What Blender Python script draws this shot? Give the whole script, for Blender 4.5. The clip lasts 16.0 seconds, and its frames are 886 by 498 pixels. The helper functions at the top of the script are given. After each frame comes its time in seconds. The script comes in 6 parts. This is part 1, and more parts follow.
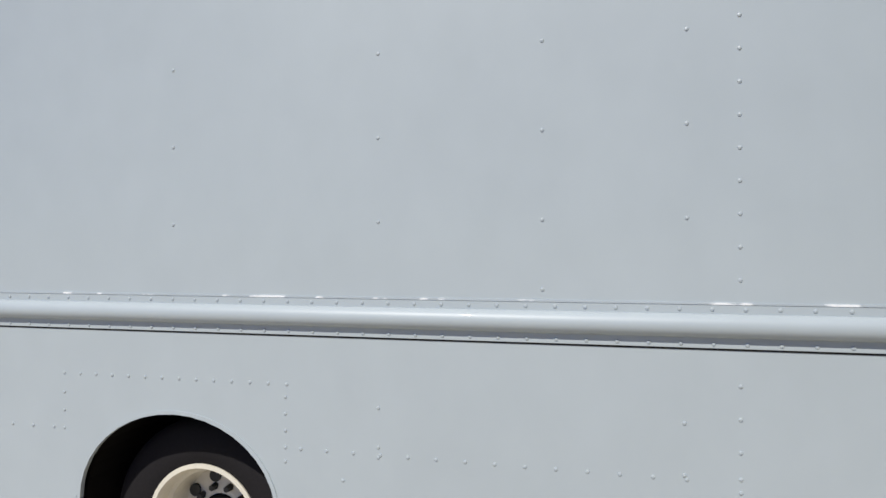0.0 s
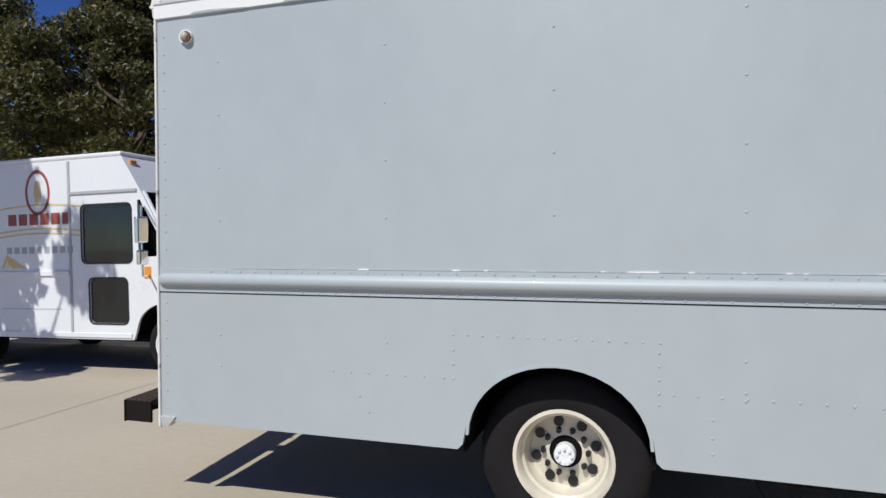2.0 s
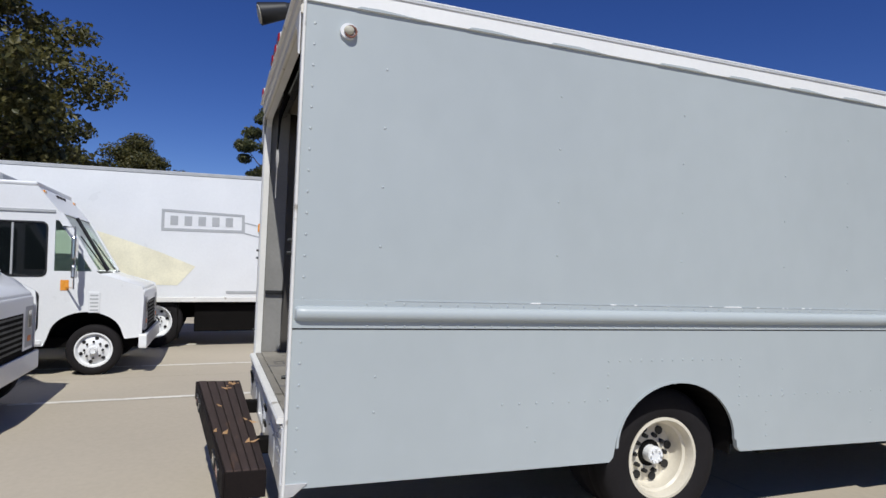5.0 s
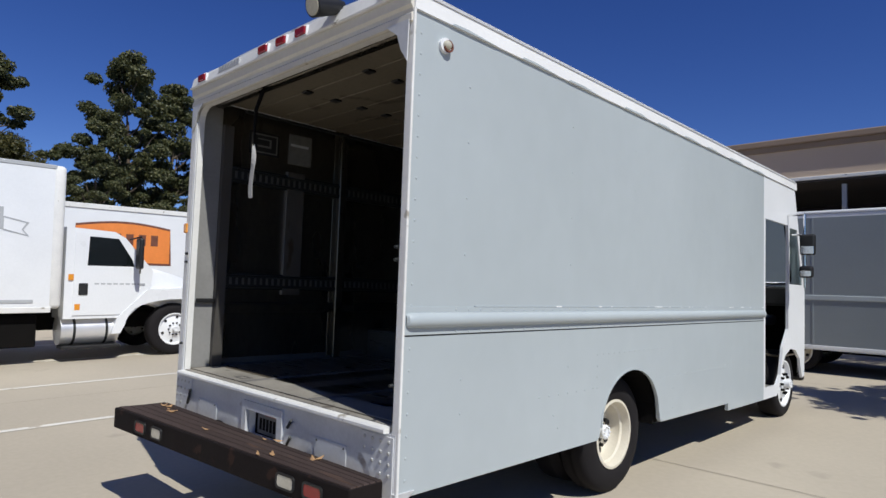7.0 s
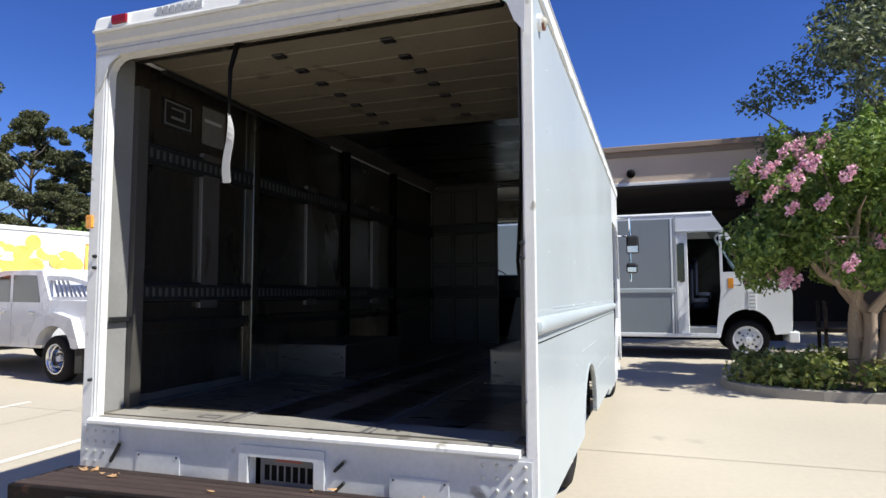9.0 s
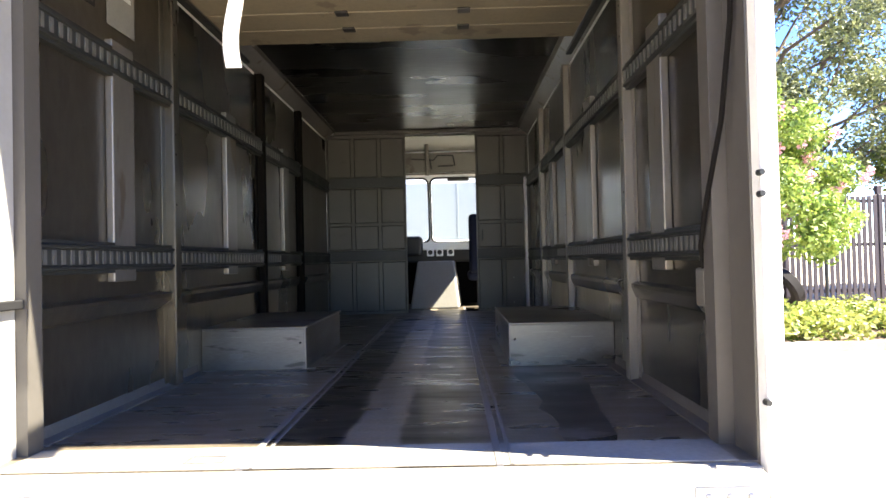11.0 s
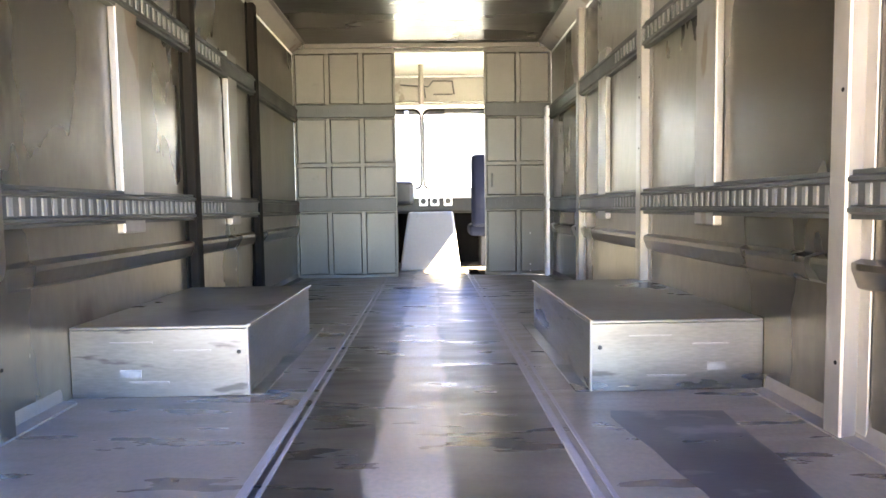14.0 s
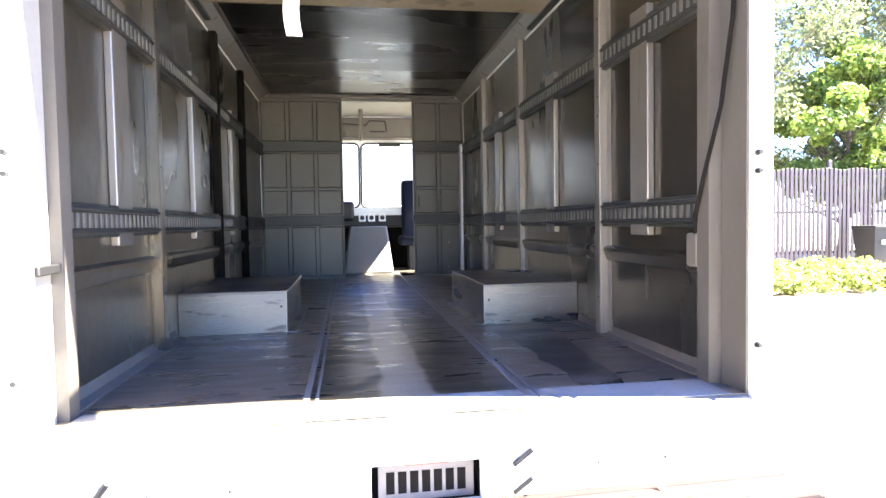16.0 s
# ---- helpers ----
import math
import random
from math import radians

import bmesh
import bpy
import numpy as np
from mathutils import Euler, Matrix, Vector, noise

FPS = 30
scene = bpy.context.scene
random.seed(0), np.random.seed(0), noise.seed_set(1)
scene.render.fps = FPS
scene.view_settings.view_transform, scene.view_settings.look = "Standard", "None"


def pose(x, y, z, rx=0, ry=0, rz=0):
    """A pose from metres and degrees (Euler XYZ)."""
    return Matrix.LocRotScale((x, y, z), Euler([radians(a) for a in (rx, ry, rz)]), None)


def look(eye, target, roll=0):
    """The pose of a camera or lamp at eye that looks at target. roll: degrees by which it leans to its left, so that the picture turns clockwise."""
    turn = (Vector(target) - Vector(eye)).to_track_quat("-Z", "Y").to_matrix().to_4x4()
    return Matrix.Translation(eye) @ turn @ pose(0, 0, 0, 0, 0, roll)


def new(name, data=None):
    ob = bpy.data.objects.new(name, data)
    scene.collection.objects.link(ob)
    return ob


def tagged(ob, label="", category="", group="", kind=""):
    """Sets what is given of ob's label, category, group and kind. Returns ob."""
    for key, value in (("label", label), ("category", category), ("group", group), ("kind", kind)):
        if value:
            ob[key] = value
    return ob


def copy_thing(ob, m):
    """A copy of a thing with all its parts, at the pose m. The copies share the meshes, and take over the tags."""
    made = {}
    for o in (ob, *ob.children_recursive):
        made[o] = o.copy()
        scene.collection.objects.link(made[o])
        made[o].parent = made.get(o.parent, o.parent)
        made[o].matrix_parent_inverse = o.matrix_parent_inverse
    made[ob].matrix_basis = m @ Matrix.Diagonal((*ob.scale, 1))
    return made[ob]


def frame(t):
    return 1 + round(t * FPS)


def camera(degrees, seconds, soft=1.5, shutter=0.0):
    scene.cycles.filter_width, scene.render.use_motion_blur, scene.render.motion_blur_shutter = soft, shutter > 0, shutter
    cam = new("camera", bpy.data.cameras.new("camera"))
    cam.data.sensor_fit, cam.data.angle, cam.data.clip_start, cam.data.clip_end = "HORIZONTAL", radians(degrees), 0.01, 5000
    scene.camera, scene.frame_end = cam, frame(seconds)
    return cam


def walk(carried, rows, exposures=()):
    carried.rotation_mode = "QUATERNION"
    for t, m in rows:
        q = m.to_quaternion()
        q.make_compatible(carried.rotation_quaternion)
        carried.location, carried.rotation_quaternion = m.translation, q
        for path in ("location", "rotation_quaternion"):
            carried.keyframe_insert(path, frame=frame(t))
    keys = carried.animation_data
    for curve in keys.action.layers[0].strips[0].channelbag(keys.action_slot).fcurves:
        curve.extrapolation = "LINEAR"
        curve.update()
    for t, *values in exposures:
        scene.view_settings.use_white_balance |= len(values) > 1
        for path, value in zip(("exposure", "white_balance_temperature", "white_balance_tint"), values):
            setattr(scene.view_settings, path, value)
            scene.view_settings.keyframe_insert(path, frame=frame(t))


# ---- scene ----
cam = camera(71.3, 16.0)
PATH = [
    (0, (3.196, 3.763, 1.507), (1.251, 3.297, 1.516), -0.1),
    (0.5, (3.45, 3.542, 1.496), (1.588, 2.82, 1.388), -1.9),
    (1, (3.701, 3.288, 1.508), (1.808, 2.642, 1.525), 0.7),
    (1.5, (3.914, 2.964, 1.492), (2.034, 2.29, 1.598), 0.4),
    (2, (4.068, 2.591, 1.498), (2.157, 2.002, 1.468), -0.3),
    (2.5, (4.254, 2.181, 1.514), (2.298, 1.772, 1.422), 0.7),
    (3, (4.271, 1.721, 1.515), (2.277, 1.558, 1.519), 0.6),
    (3.5, (4.278, 1.191, 1.506), (2.282, 1.301, 1.573), 0.8),
    (4, (4.247, 0.643, 1.535), (2.279, 0.992, 1.61), 1.9),
    (4.5, (4.187, 0.137, 1.517), (2.259, 0.659, 1.61), 2.5),
    (6.8, (3.415, -1.79, 1.44), (1.956, -0.424, 1.519), 1.6),
    (7, (3.288, -1.918, 1.438), (1.898, -0.486, 1.563), 2.0),
    (7.5, (2.934, -2.189, 1.429), (1.745, -0.582, 1.5), 1.1),
    (8, (2.525, -2.331, 1.413), (1.509, -0.61, 1.476), 0.5),
    (8.5, (2.075, -2.45, 1.412), (1.226, -0.642, 1.518), 0.1),
    (9, (1.64, -2.485, 1.407), (0.997, -0.597, 1.558), -0.2),
    (9.5, (1.203, -2.453, 1.416), (0.728, -0.515, 1.541), 0.2),
    (10, (0.796, -2.348, 1.414), (0.565, -0.363, 1.494), -1.0),
    (10.2, (0.661, -2.251, 1.392), (0.497, -0.26, 1.473), -1.4),
    (12.3, (-0.034, -0.822, 1.408), (0.129, 1.17, 1.35), -0.2),
    (12.5, (-0.056, -0.699, 1.406), (0.152, 1.29, 1.386), -0.4),
    (13, (-0.034, -0.444, 1.411), (0.1, 1.55, 1.335), -0.4),
    (13.5, (0.035, -0.293, 1.413), (0.116, 1.703, 1.319), -1.1),
    (14, (0.049, -0.334, 1.415), (0.089, 1.662, 1.283), -0.8),
    (14.5, (-0.028, -0.639, 1.415), (0.047, 1.358, 1.329), -1.0),
    (15, (-0.066, -1.016, 1.427), (-0.011, 0.983, 1.399), 0.1),
    (15.5, (-0.087, -1.437, 1.426), (0.006, 0.56, 1.344), -0.2),
    (16, (-0.211, -1.87, 1.405), (0.093, 0.105, 1.321), -1.0),
]
WALK = [(t, look(eye, at, roll)) for t, eye, at, roll in PATH]
EXPOSURES = [(0, -0.11, 6250, 8), (4.5, -0.16, 6150, 8), (7, -0.06, 6150, 7), (8, 0.18, 6150, 6), (9, 0.74, 6250, 6), (10.2, 1.75, 6600, 7), (12.3, 5.7, 8250, 5), (14.5, 6.35, 8200, 7), (15.5, 5.9, 7500, 9), (16, 4.55, 6900, 9)]
walk(cam, WALK, exposures=EXPOSURES)

# ---- light ----
SUN_EL, SUN_AZ = radians(51), radians(-12)
to_sun = Vector((math.cos(SUN_EL) * math.cos(SUN_AZ), math.cos(SUN_EL) * math.sin(SUN_AZ), math.sin(SUN_EL)))
sun = new("sun", bpy.data.lights.new("sun", "SUN"))
sun.data.energy, sun.data.angle, sun.data.color = 4.6, radians(0.53), (1.0, 0.95, 0.87)
sun.matrix_world = look((0, 0, 30), Vector((0, 0, 30)) - to_sun)
world = bpy.data.worlds.new("sky")
scene.world = world
world.use_nodes = True
wn = world.node_tree.nodes
sky = wn.new("ShaderNodeTexSky")
sky.sky_type, sky.sun_disc = "NISHITA", False
sky.sun_elevation, sky.sun_rotation = SUN_EL, radians(90) - SUN_AZ
sky.air_density, sky.dust_density, sky.ozone_density = 1.0, 0.0, 3.0
sky.altitude = 2500
deep = wn.new("ShaderNodeHueSaturation")
deep.inputs["Hue"].default_value, deep.inputs["Saturation"].default_value = 0.522, 1.25
world.node_tree.links.new(sky.outputs[0], deep.inputs["Color"])
world.node_tree.links.new(deep.outputs[0], wn["Background"].inputs[0])
wn["Background"].inputs[1].default_value = 0.09


# ---- materials ----
def mat(name, color, rough=0.5, metal=0.0, vary=0.08, scale=3.0, fine=60.0, bump=0.0, spot=None, spot_at=0.62, spot_scale=5.0,
        stretch=(1, 1, 1), coat=0.0, per_object=0.0, rough_vary=0.08, spec=0.5):
    m = bpy.data.materials.new(name)
    m.use_nodes = True
    n, l = m.node_tree.nodes, m.node_tree.links
    b = n["Principled BSDF"]
    tc = n.new("ShaderNodeTexCoord")
    mp = n.new("ShaderNodeMapping")
    mp.inputs["Scale"].default_value = stretch
    l.new(tc.outputs["Object"], mp.inputs[0])

    def noise_node(sc, detail=5.0):
        q = n.new("ShaderNodeTexNoise")
        q.inputs["Scale"].default_value, q.inputs["Detail"].default_value = sc, detail
        l.new(mp.outputs[0], q.inputs["Vector"])
        return q
    big, small = noise_node(scale), noise_node(fine, 3.0)
    add = n.new("ShaderNodeMath"); add.operation = "MULTIPLY_ADD"
    l.new(small.outputs[0], add.inputs[0]); add.inputs[1].default_value = 0.45
    l.new(big.outputs[0], add.inputs[2])
    rg = n.new("ShaderNodeMapRange")
    rg.inputs[1].default_value, rg.inputs[2].default_value = 0.42, 1.02
    rg.inputs[3].default_value, rg.inputs[4].default_value = 1 - vary, 1 + vary
    l.new(add.outputs[0], rg.inputs[0])
    val = rg.outputs[0]
    if per_object:
        oi = n.new("ShaderNodeObjectInfo")
        r2 = n.new("ShaderNodeMapRange")
        r2.inputs[3].default_value, r2.inputs[4].default_value = 1 - per_object, 1 + per_object
        l.new(oi.outputs["Random"], r2.inputs[0])
        mu = n.new("ShaderNodeMath"); mu.operation = "MULTIPLY"
        l.new(val, mu.inputs[0]); l.new(r2.outputs[0], mu.inputs[1])
        val = mu.outputs[0]
    hs = n.new("ShaderNodeVectorMath"); hs.operation = "SCALE"
    hs.inputs[0].default_value = color
    l.new(val, hs.inputs["Scale"])
    out = hs.outputs[0]
    if spot:
        sp = noise_node(spot_scale, 6.0)
        st = n.new("ShaderNodeMapRange")
        st.inputs[1].default_value, st.inputs[2].default_value = spot_at, spot_at + 0.05
        l.new(sp.outputs[0], st.inputs[0])
        mx = n.new("ShaderNodeMix"); mx.data_type = "RGBA"
        l.new(st.outputs[0], mx.inputs[0]); l.new(out, mx.inputs[6])
        mx.inputs[7].default_value = (*spot, 1)
        out = mx.outputs[2]
    l.new(out, b.inputs["Base Color"])
    b.inputs["Metallic"].default_value = metal
    b.inputs["Coat Weight"].default_value = coat
    b.inputs["Specular IOR Level"].default_value = spec
    rr = n.new("ShaderNodeMapRange")
    rr.inputs[1].default_value, rr.inputs[2].default_value = 0.3, 0.7
    rr.inputs[3].default_value, rr.inputs[4].default_value = max(0.02, rough - rough_vary), min(1, rough + rough_vary)
    l.new(big.outputs[0], rr.inputs[0])
    l.new(rr.outputs[0], b.inputs["Roughness"])
    if bump:
        bp = n.new("ShaderNodeBump")
        bp.inputs["Strength"].default_value, bp.inputs["Distance"].default_value = min(1.0, bump), 0.01
        l.new(add.outputs[0], bp.inputs["Height"])
        l.new(bp.outputs[0], b.inputs["Normal"])
    return m


def glass(name, tint, rough=0.02):
    m = bpy.data.materials.new(name)
    m.use_nodes = True
    b = m.node_tree.nodes["Principled BSDF"]
    b.inputs["Base Color"].default_value = (*tint, 1)
    b.inputs["Transmission Weight"].default_value, b.inputs["Roughness"].default_value, b.inputs["IOR"].default_value = 1, rough, 1.1
    return m


GREY = mat("grey_paint", (0.415, 0.455, 0.468), 0.42, 0, 0.055, 0.55, 7, 0.008, coat=0.12, stretch=(1, 1, 0.75))
GREYCHIP = mat("grey_paint_chipped", (0.415, 0.455, 0.475), 0.5, 0, 0.05, 2, 30, 0, (0.85, 0.85, 0.84), 0.57, 11, (1, 0.6, 1))
WHITE = mat("white_paint", (0.78, 0.79, 0.80), 0.35, 0, 0.05, 1.2, 30, 0, coat=0.2)
WHITEOLD = mat("weathered_white_paint", (0.74, 0.73, 0.70), 0.5, 0, 0.10, 3, 40, 0.05, (0.36, 0.33, 0.28), 0.68, 7)
CREAM = mat("cream_paint", (0.62, 0.59, 0.52), 0.5, 0, 0.10, 2, 40, 0.05, (0.32, 0.27, 0.20), 0.70, 8)
STRIPW = mat("peeling_white_paint", (0.80, 0.80, 0.79), 0.5, 0, 0.05, 2, 40, 0.05, (0.45, 0.48, 0.49), 0.66, 3.0)
ALU = mat("brushed_aluminium", (0.50, 0.49, 0.46), 0.42, 0.75, 0.14, 1.6, 35, 0.10, (0.30, 0.27, 0.22), 0.70, 4, (1, 1, 0.25), rough_vary=0.12)
# van interior materials are coloured darker to deepen the shade inside
ALUWALL = mat("shade_dimmed_aluminium_sheet", (0.135, 0.122, 0.102), 0.30, 0.86, 0.32, 1.3, 30, 0.07, (0.082, 0.072, 0.058), 0.62, 2.5, (1, 1, 0.4), rough_vary=0.12)
ALUCEIL = mat("shade_dimmed_stained_ceiling", (0.060, 0.058, 0.053), 0.30, 0.97, 0.35, 1.5, 14, 0.25, stretch=(0.5, 2.0, 1), rough_vary=0.1)
ALUREAR = mat("worn_grey_aluminium", (0.60, 0.605, 0.615), 0.5, 0.2, 0.14, 3, 45, 0.08, (0.34, 0.31, 0.28), 0.68, 6)
POST = mat("bright_aluminium_post", (0.215, 0.20, 0.183), 0.40, 0.7, 0.14, 2, 40, 0.06, (0.15, 0.115, 0.087), 0.62, 7, (1, 1, 0.3))
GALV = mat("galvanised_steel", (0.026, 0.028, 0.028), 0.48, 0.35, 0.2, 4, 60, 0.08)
BULK = mat("shade_dimmed_bulkhead_paint", (0.070, 0.066, 0.056), 0.45, 0.1, 0.12, 2, 40, 0.05, (0.045, 0.041, 0.034), 0.68, 5)
BOXALU = mat("scuffed_aluminium_box", (0.165, 0.16, 0.148), 0.38, 0.88, 0.30, 2.2, 45, 0.12, (0.08, 0.076, 0.07), 0.62, 4.5, (0.6, 0.6, 3.0), rough_vary=0.14)
RUBBER = mat("tyre_rubber", (0.014, 0.0125, 0.0135), 0.85, 0, 0.3, 4, 80, 0.2, spec=0.2)
BLACK = mat("black_plastic", (0.012, 0.012, 0.013), 0.5, 0, 0.2, 4, 60)
UNDER = mat("underbody_and_shade_black", (0.007, 0.0063, 0.006), 0.95, 0, 0.3, 4, 60, 0.2, spec=0.1)
RIM = mat("cream_wheel_paint", (0.66, 0.61, 0.50), 0.45, 0, 0.12, 6, 70, 0.08, (0.25, 0.17, 0.10), 0.70, 9)
CHROME = mat("polished_metal", (0.75, 0.75, 0.76), 0.18, 1.0, 0.06, 3, 50)
SEATM = mat("dark_blue_seat_cloth", (0.007, 0.009, 0.018), 0.95, 0, 0.25, 5, 200, 0.2, spec=0.1)
WOOD = mat("weathered_dark_planks", (0.045, 0.031, 0.027), 0.85, 0, 0.4, 3, 60, 0.4, (0.12, 0.07, 0.045), 0.62, 6, (0.15, 1, 1), per_object=0.22, spec=0.25)
RUST = mat("rusty_steel", (0.012, 0.0085, 0.008), 0.85, 0.1, 0.3, 5, 60, 0.3, (0.035, 0.019, 0.014), 0.62, 8, spec=0.2)
RED = mat("red_lens", (0.26, 0.008, 0.010), 0.22, 0, 0.15, 6, 60, coat=0.4)
AMBER = mat("amber_lens", (0.75, 0.30, 0.03), 0.25, 0, 0.1, 6, 60, coat=0.5)
CLEARL = mat("clear_lens", (0.55, 0.52, 0.42), 0.15, 0, 0.2, 8, 60, coat=0.6)
DARKGLASS = mat("dark_window_glass", (0.006, 0.008, 0.009), 0.06, 0, 0.2, 1, 20, coat=0.3)
GLASS = glass("window_glass", (0.88, 0.95, 0.95))
SMOKE = glass("tinted_window_glass", (0.62, 0.74, 0.74))
CONCRETE = mat("warm_concrete", (0.44, 0.385, 0.30), 0.9, 0, 0.11, 0.35, 22, 0.18, (0.34, 0.295, 0.235), 0.66, 0.8)
JOINT = mat("dark_joint_filler", (0.25, 0.215, 0.17), 0.9, 0, 0.3, 3, 60)
LINE = mat("worn_white_line", (0.72, 0.69, 0.62), 0.85, 0, 0.1, 3, 60, 0, (0.46, 0.40, 0.32), 0.60, 6)
KERB = mat("grey_kerb_concrete", (0.26, 0.235, 0.20), 0.9, 0, 0.2, 2, 50, 0.2)
SOIL = mat("dry_soil", (0.13, 0.09, 0.06), 0.95, 0, 0.3, 3, 40, 0.4)
STUCCO = mat("tan_stucco", (0.60, 0.47, 0.35), 0.9, 0, 0.08, 0.6, 80, 0.2)
STUCCO2 = mat("brown_cornice", (0.30, 0.22, 0.16), 0.85, 0, 0.08, 0.8, 60, 0.1)
SHADEW = mat("shaded_dock_wall", (0.05, 0.042, 0.038), 0.9, 0, 0.2, 0.6, 20, 0.1)
BARK = mat("pale_smooth_bark", (0.34, 0.25, 0.18), 0.8, 0, 0.25, 4, 40, 0.3, (0.47, 0.38, 0.29), 0.6, 6, (1, 1, 0.3))
BARKD = mat("dark_bark", (0.10, 0.075, 0.055), 0.9, 0, 0.3, 4, 30, 0.5)
FENCE = mat("dark_painted_fence", (0.045, 0.035, 0.042), 0.6, 0.2, 0.2, 3, 60, 0.1, per_object=0.15)
PAPER = mat("grey_white_strap_webbing", (0.40, 0.39, 0.37), 0.8, 0, 0.08, 12, 90)
PANELBACK = mat("roller_door_underside", (0.17, 0.145, 0.105), 0.6, 0, 0.26, 2, 40, 0.1, (0.11, 0.088, 0.062), 0.60, 4)
PINKMARK = mat("dark_red_print", (0.30, 0.07, 0.05), 0.5, 0, 0.1, 4, 60)
# darker copy of the cream paint, dimmed against the strong light in the cab
CABTRIM = mat("dimmed_cream_cab_trim", (0.15, 0.145, 0.13), 0.5, 0, 0.12, 3, 40, 0.05, (0.10, 0.09, 0.074), 0.66, 6)
STICKER = mat("worn_grey_sticker", (0.15, 0.147, 0.14), 0.6, 0, 0.2, 20, 90)
SLOT = mat("bright_track_slot", (0.13, 0.128, 0.122), 0.42, 0.5, 0.2, 6, 60)
TANK = mat("satin_silver_tank", (0.78, 0.78, 0.79), 0.38, 0.55, 0.06, 3, 50)
ENTRY = mat("dusty_sunlit_metal", (0.27, 0.25, 0.215), 0.7, 0.1, 0.25, 4, 60, 0.15, (0.15, 0.135, 0.11), 0.62, 7)
GOLD = mat("golden_print", (0.66, 0.52, 0.28), 0.5, 0, 0.15, 4, 60)
YELLOW = mat("yellow_print", (0.85, 0.62, 0.14), 0.5, 0, 0.25, 2.5, 30)
PALEY = mat("pale_cream_print", (0.80, 0.76, 0.58), 0.5, 0, 0.15, 2.5, 30)
ORANGE = mat("orange_print", (0.78, 0.24, 0.05), 0.5, 0, 0.12, 2.5, 30)
BROWNP = mat("brown_print", (0.16, 0.06, 0.035), 0.5, 0, 0.3, 4, 40)
GREYP = mat("grey_print", (0.42, 0.43, 0.44), 0.5, 0, 0.1, 4, 40)
SILVER = mat("pale_silver_car_paint", (0.76, 0.76, 0.77), 0.28, 0.1, 0.05, 2, 40, coat=0.4)
DARKCAR = mat("dark_green_car_paint", (0.02, 0.028, 0.03), 0.25, 0.1, 0.1, 2, 40, coat=0.5)
BLUEM = mat("blue_plastic", (0.06, 0.14, 0.32), 0.5, 0, 0.1, 4, 40)


def leaf_mat(name, a, b):
    m = bpy.data.materials.new(name)
    m.use_nodes = True
    n, l = m.node_tree.nodes, m.node_tree.links
    p = n["Principled BSDF"]
    g = n.new("ShaderNodeNewGeometry")
    mx = n.new("ShaderNodeMix"); mx.data_type = "RGBA"
    mx.inputs[6].default_value, mx.inputs[7].default_value = (*a, 1), (*b, 1)
    l.new(g.outputs["Random Per Island"], mx.inputs[0])
    l.new(mx.outputs[2], p.inputs["Base Color"])
    p.inputs["Roughness"].default_value = 0.5
    t = n.new("ShaderNodeBsdfTranslucent")
    l.new(mx.outputs[2], t.inputs[0])
    s = n.new("ShaderNodeMixShader")
    s.inputs[0].default_value = 0.38
    l.new(p.outputs[0], s.inputs[1]); l.new(t.outputs[0], s.inputs[2])
    l.new(s.outputs[0], n["Material Output"].inputs[0])
    return m


LEAF_OAK = leaf_mat("oak_leaves", (0.038, 0.047, 0.013), (0.155, 0.135, 0.04))
LEAF_PINE = leaf_mat("olive_green_leaves", (0.035, 0.052, 0.02), (0.165, 0.16, 0.065))
LEAF_CRAPE = leaf_mat("fresh_green_leaves", (0.07, 0.14, 0.025), (0.30, 0.38, 0.085))
LEAF_TALL = leaf_mat("grey_green_leaves", (0.075, 0.10, 0.045), (0.21, 0.235, 0.115))
LEAF_BED = leaf_mat("yellow_green_leaves", (0.10, 0.16, 0.03), (0.38, 0.38, 0.10))
PETAL = leaf_mat("pink_petals", (0.72, 0.34, 0.45), (0.90, 0.60, 0.68))
DRYLEAF = leaf_mat("dry_leaves", (0.50, 0.24, 0.07), (0.66, 0.42, 0.22))


# ---- building blocks ----
def bx(a, b, bev=0.0, seg=1):
    bm = bmesh.new()
    bmesh.ops.create_cube(bm, size=1)
    for v in bm.verts:
        v.co = Vector([(a[i] + b[i]) / 2 + v.co[i] * (b[i] - a[i]) for i in range(3)])
    if bev:
        bmesh.ops.bevel(bm, geom=bm.edges[:], offset=bev, segments=seg, affect="EDGES", profile=0.5)
    return bm


def cyl(p, q, r, r2=None, seg=16):
    bm = bmesh.new()
    p, q = Vector(p), Vector(q)
    d = q - p
    bmesh.ops.create_cone(bm, cap_ends=True, segments=seg, radius1=r, radius2=r if r2 is None else r2, depth=d.length)
    bmesh.ops.transform(bm, matrix=Matrix.Translation((p + q) / 2) @ d.to_track_quat("Z", "Y").to_matrix().to_4x4(), verts=bm.verts)
    return bm


def ball(c, r, sub=2, s=(1, 1, 1)):
    bm = bmesh.new()
    bmesh.ops.create_icosphere(bm, subdivisions=sub, radius=r)
    bmesh.ops.transform(bm, matrix=Matrix.Translation(c) @ Matrix.Diagonal((*s, 1)), verts=bm.verts)
    return bm


def join(*bms):
    out = bmesh.new()
    for b in bms:
        me = bpy.data.meshes.new("tmp")
        b.to_mesh(me)
        b.free()
        out.from_mesh(me)
        bpy.data.meshes.remove(me)
    return out


def moved(bm, m):
    bmesh.ops.transform(bm, matrix=m, verts=bm.verts)
    return bm


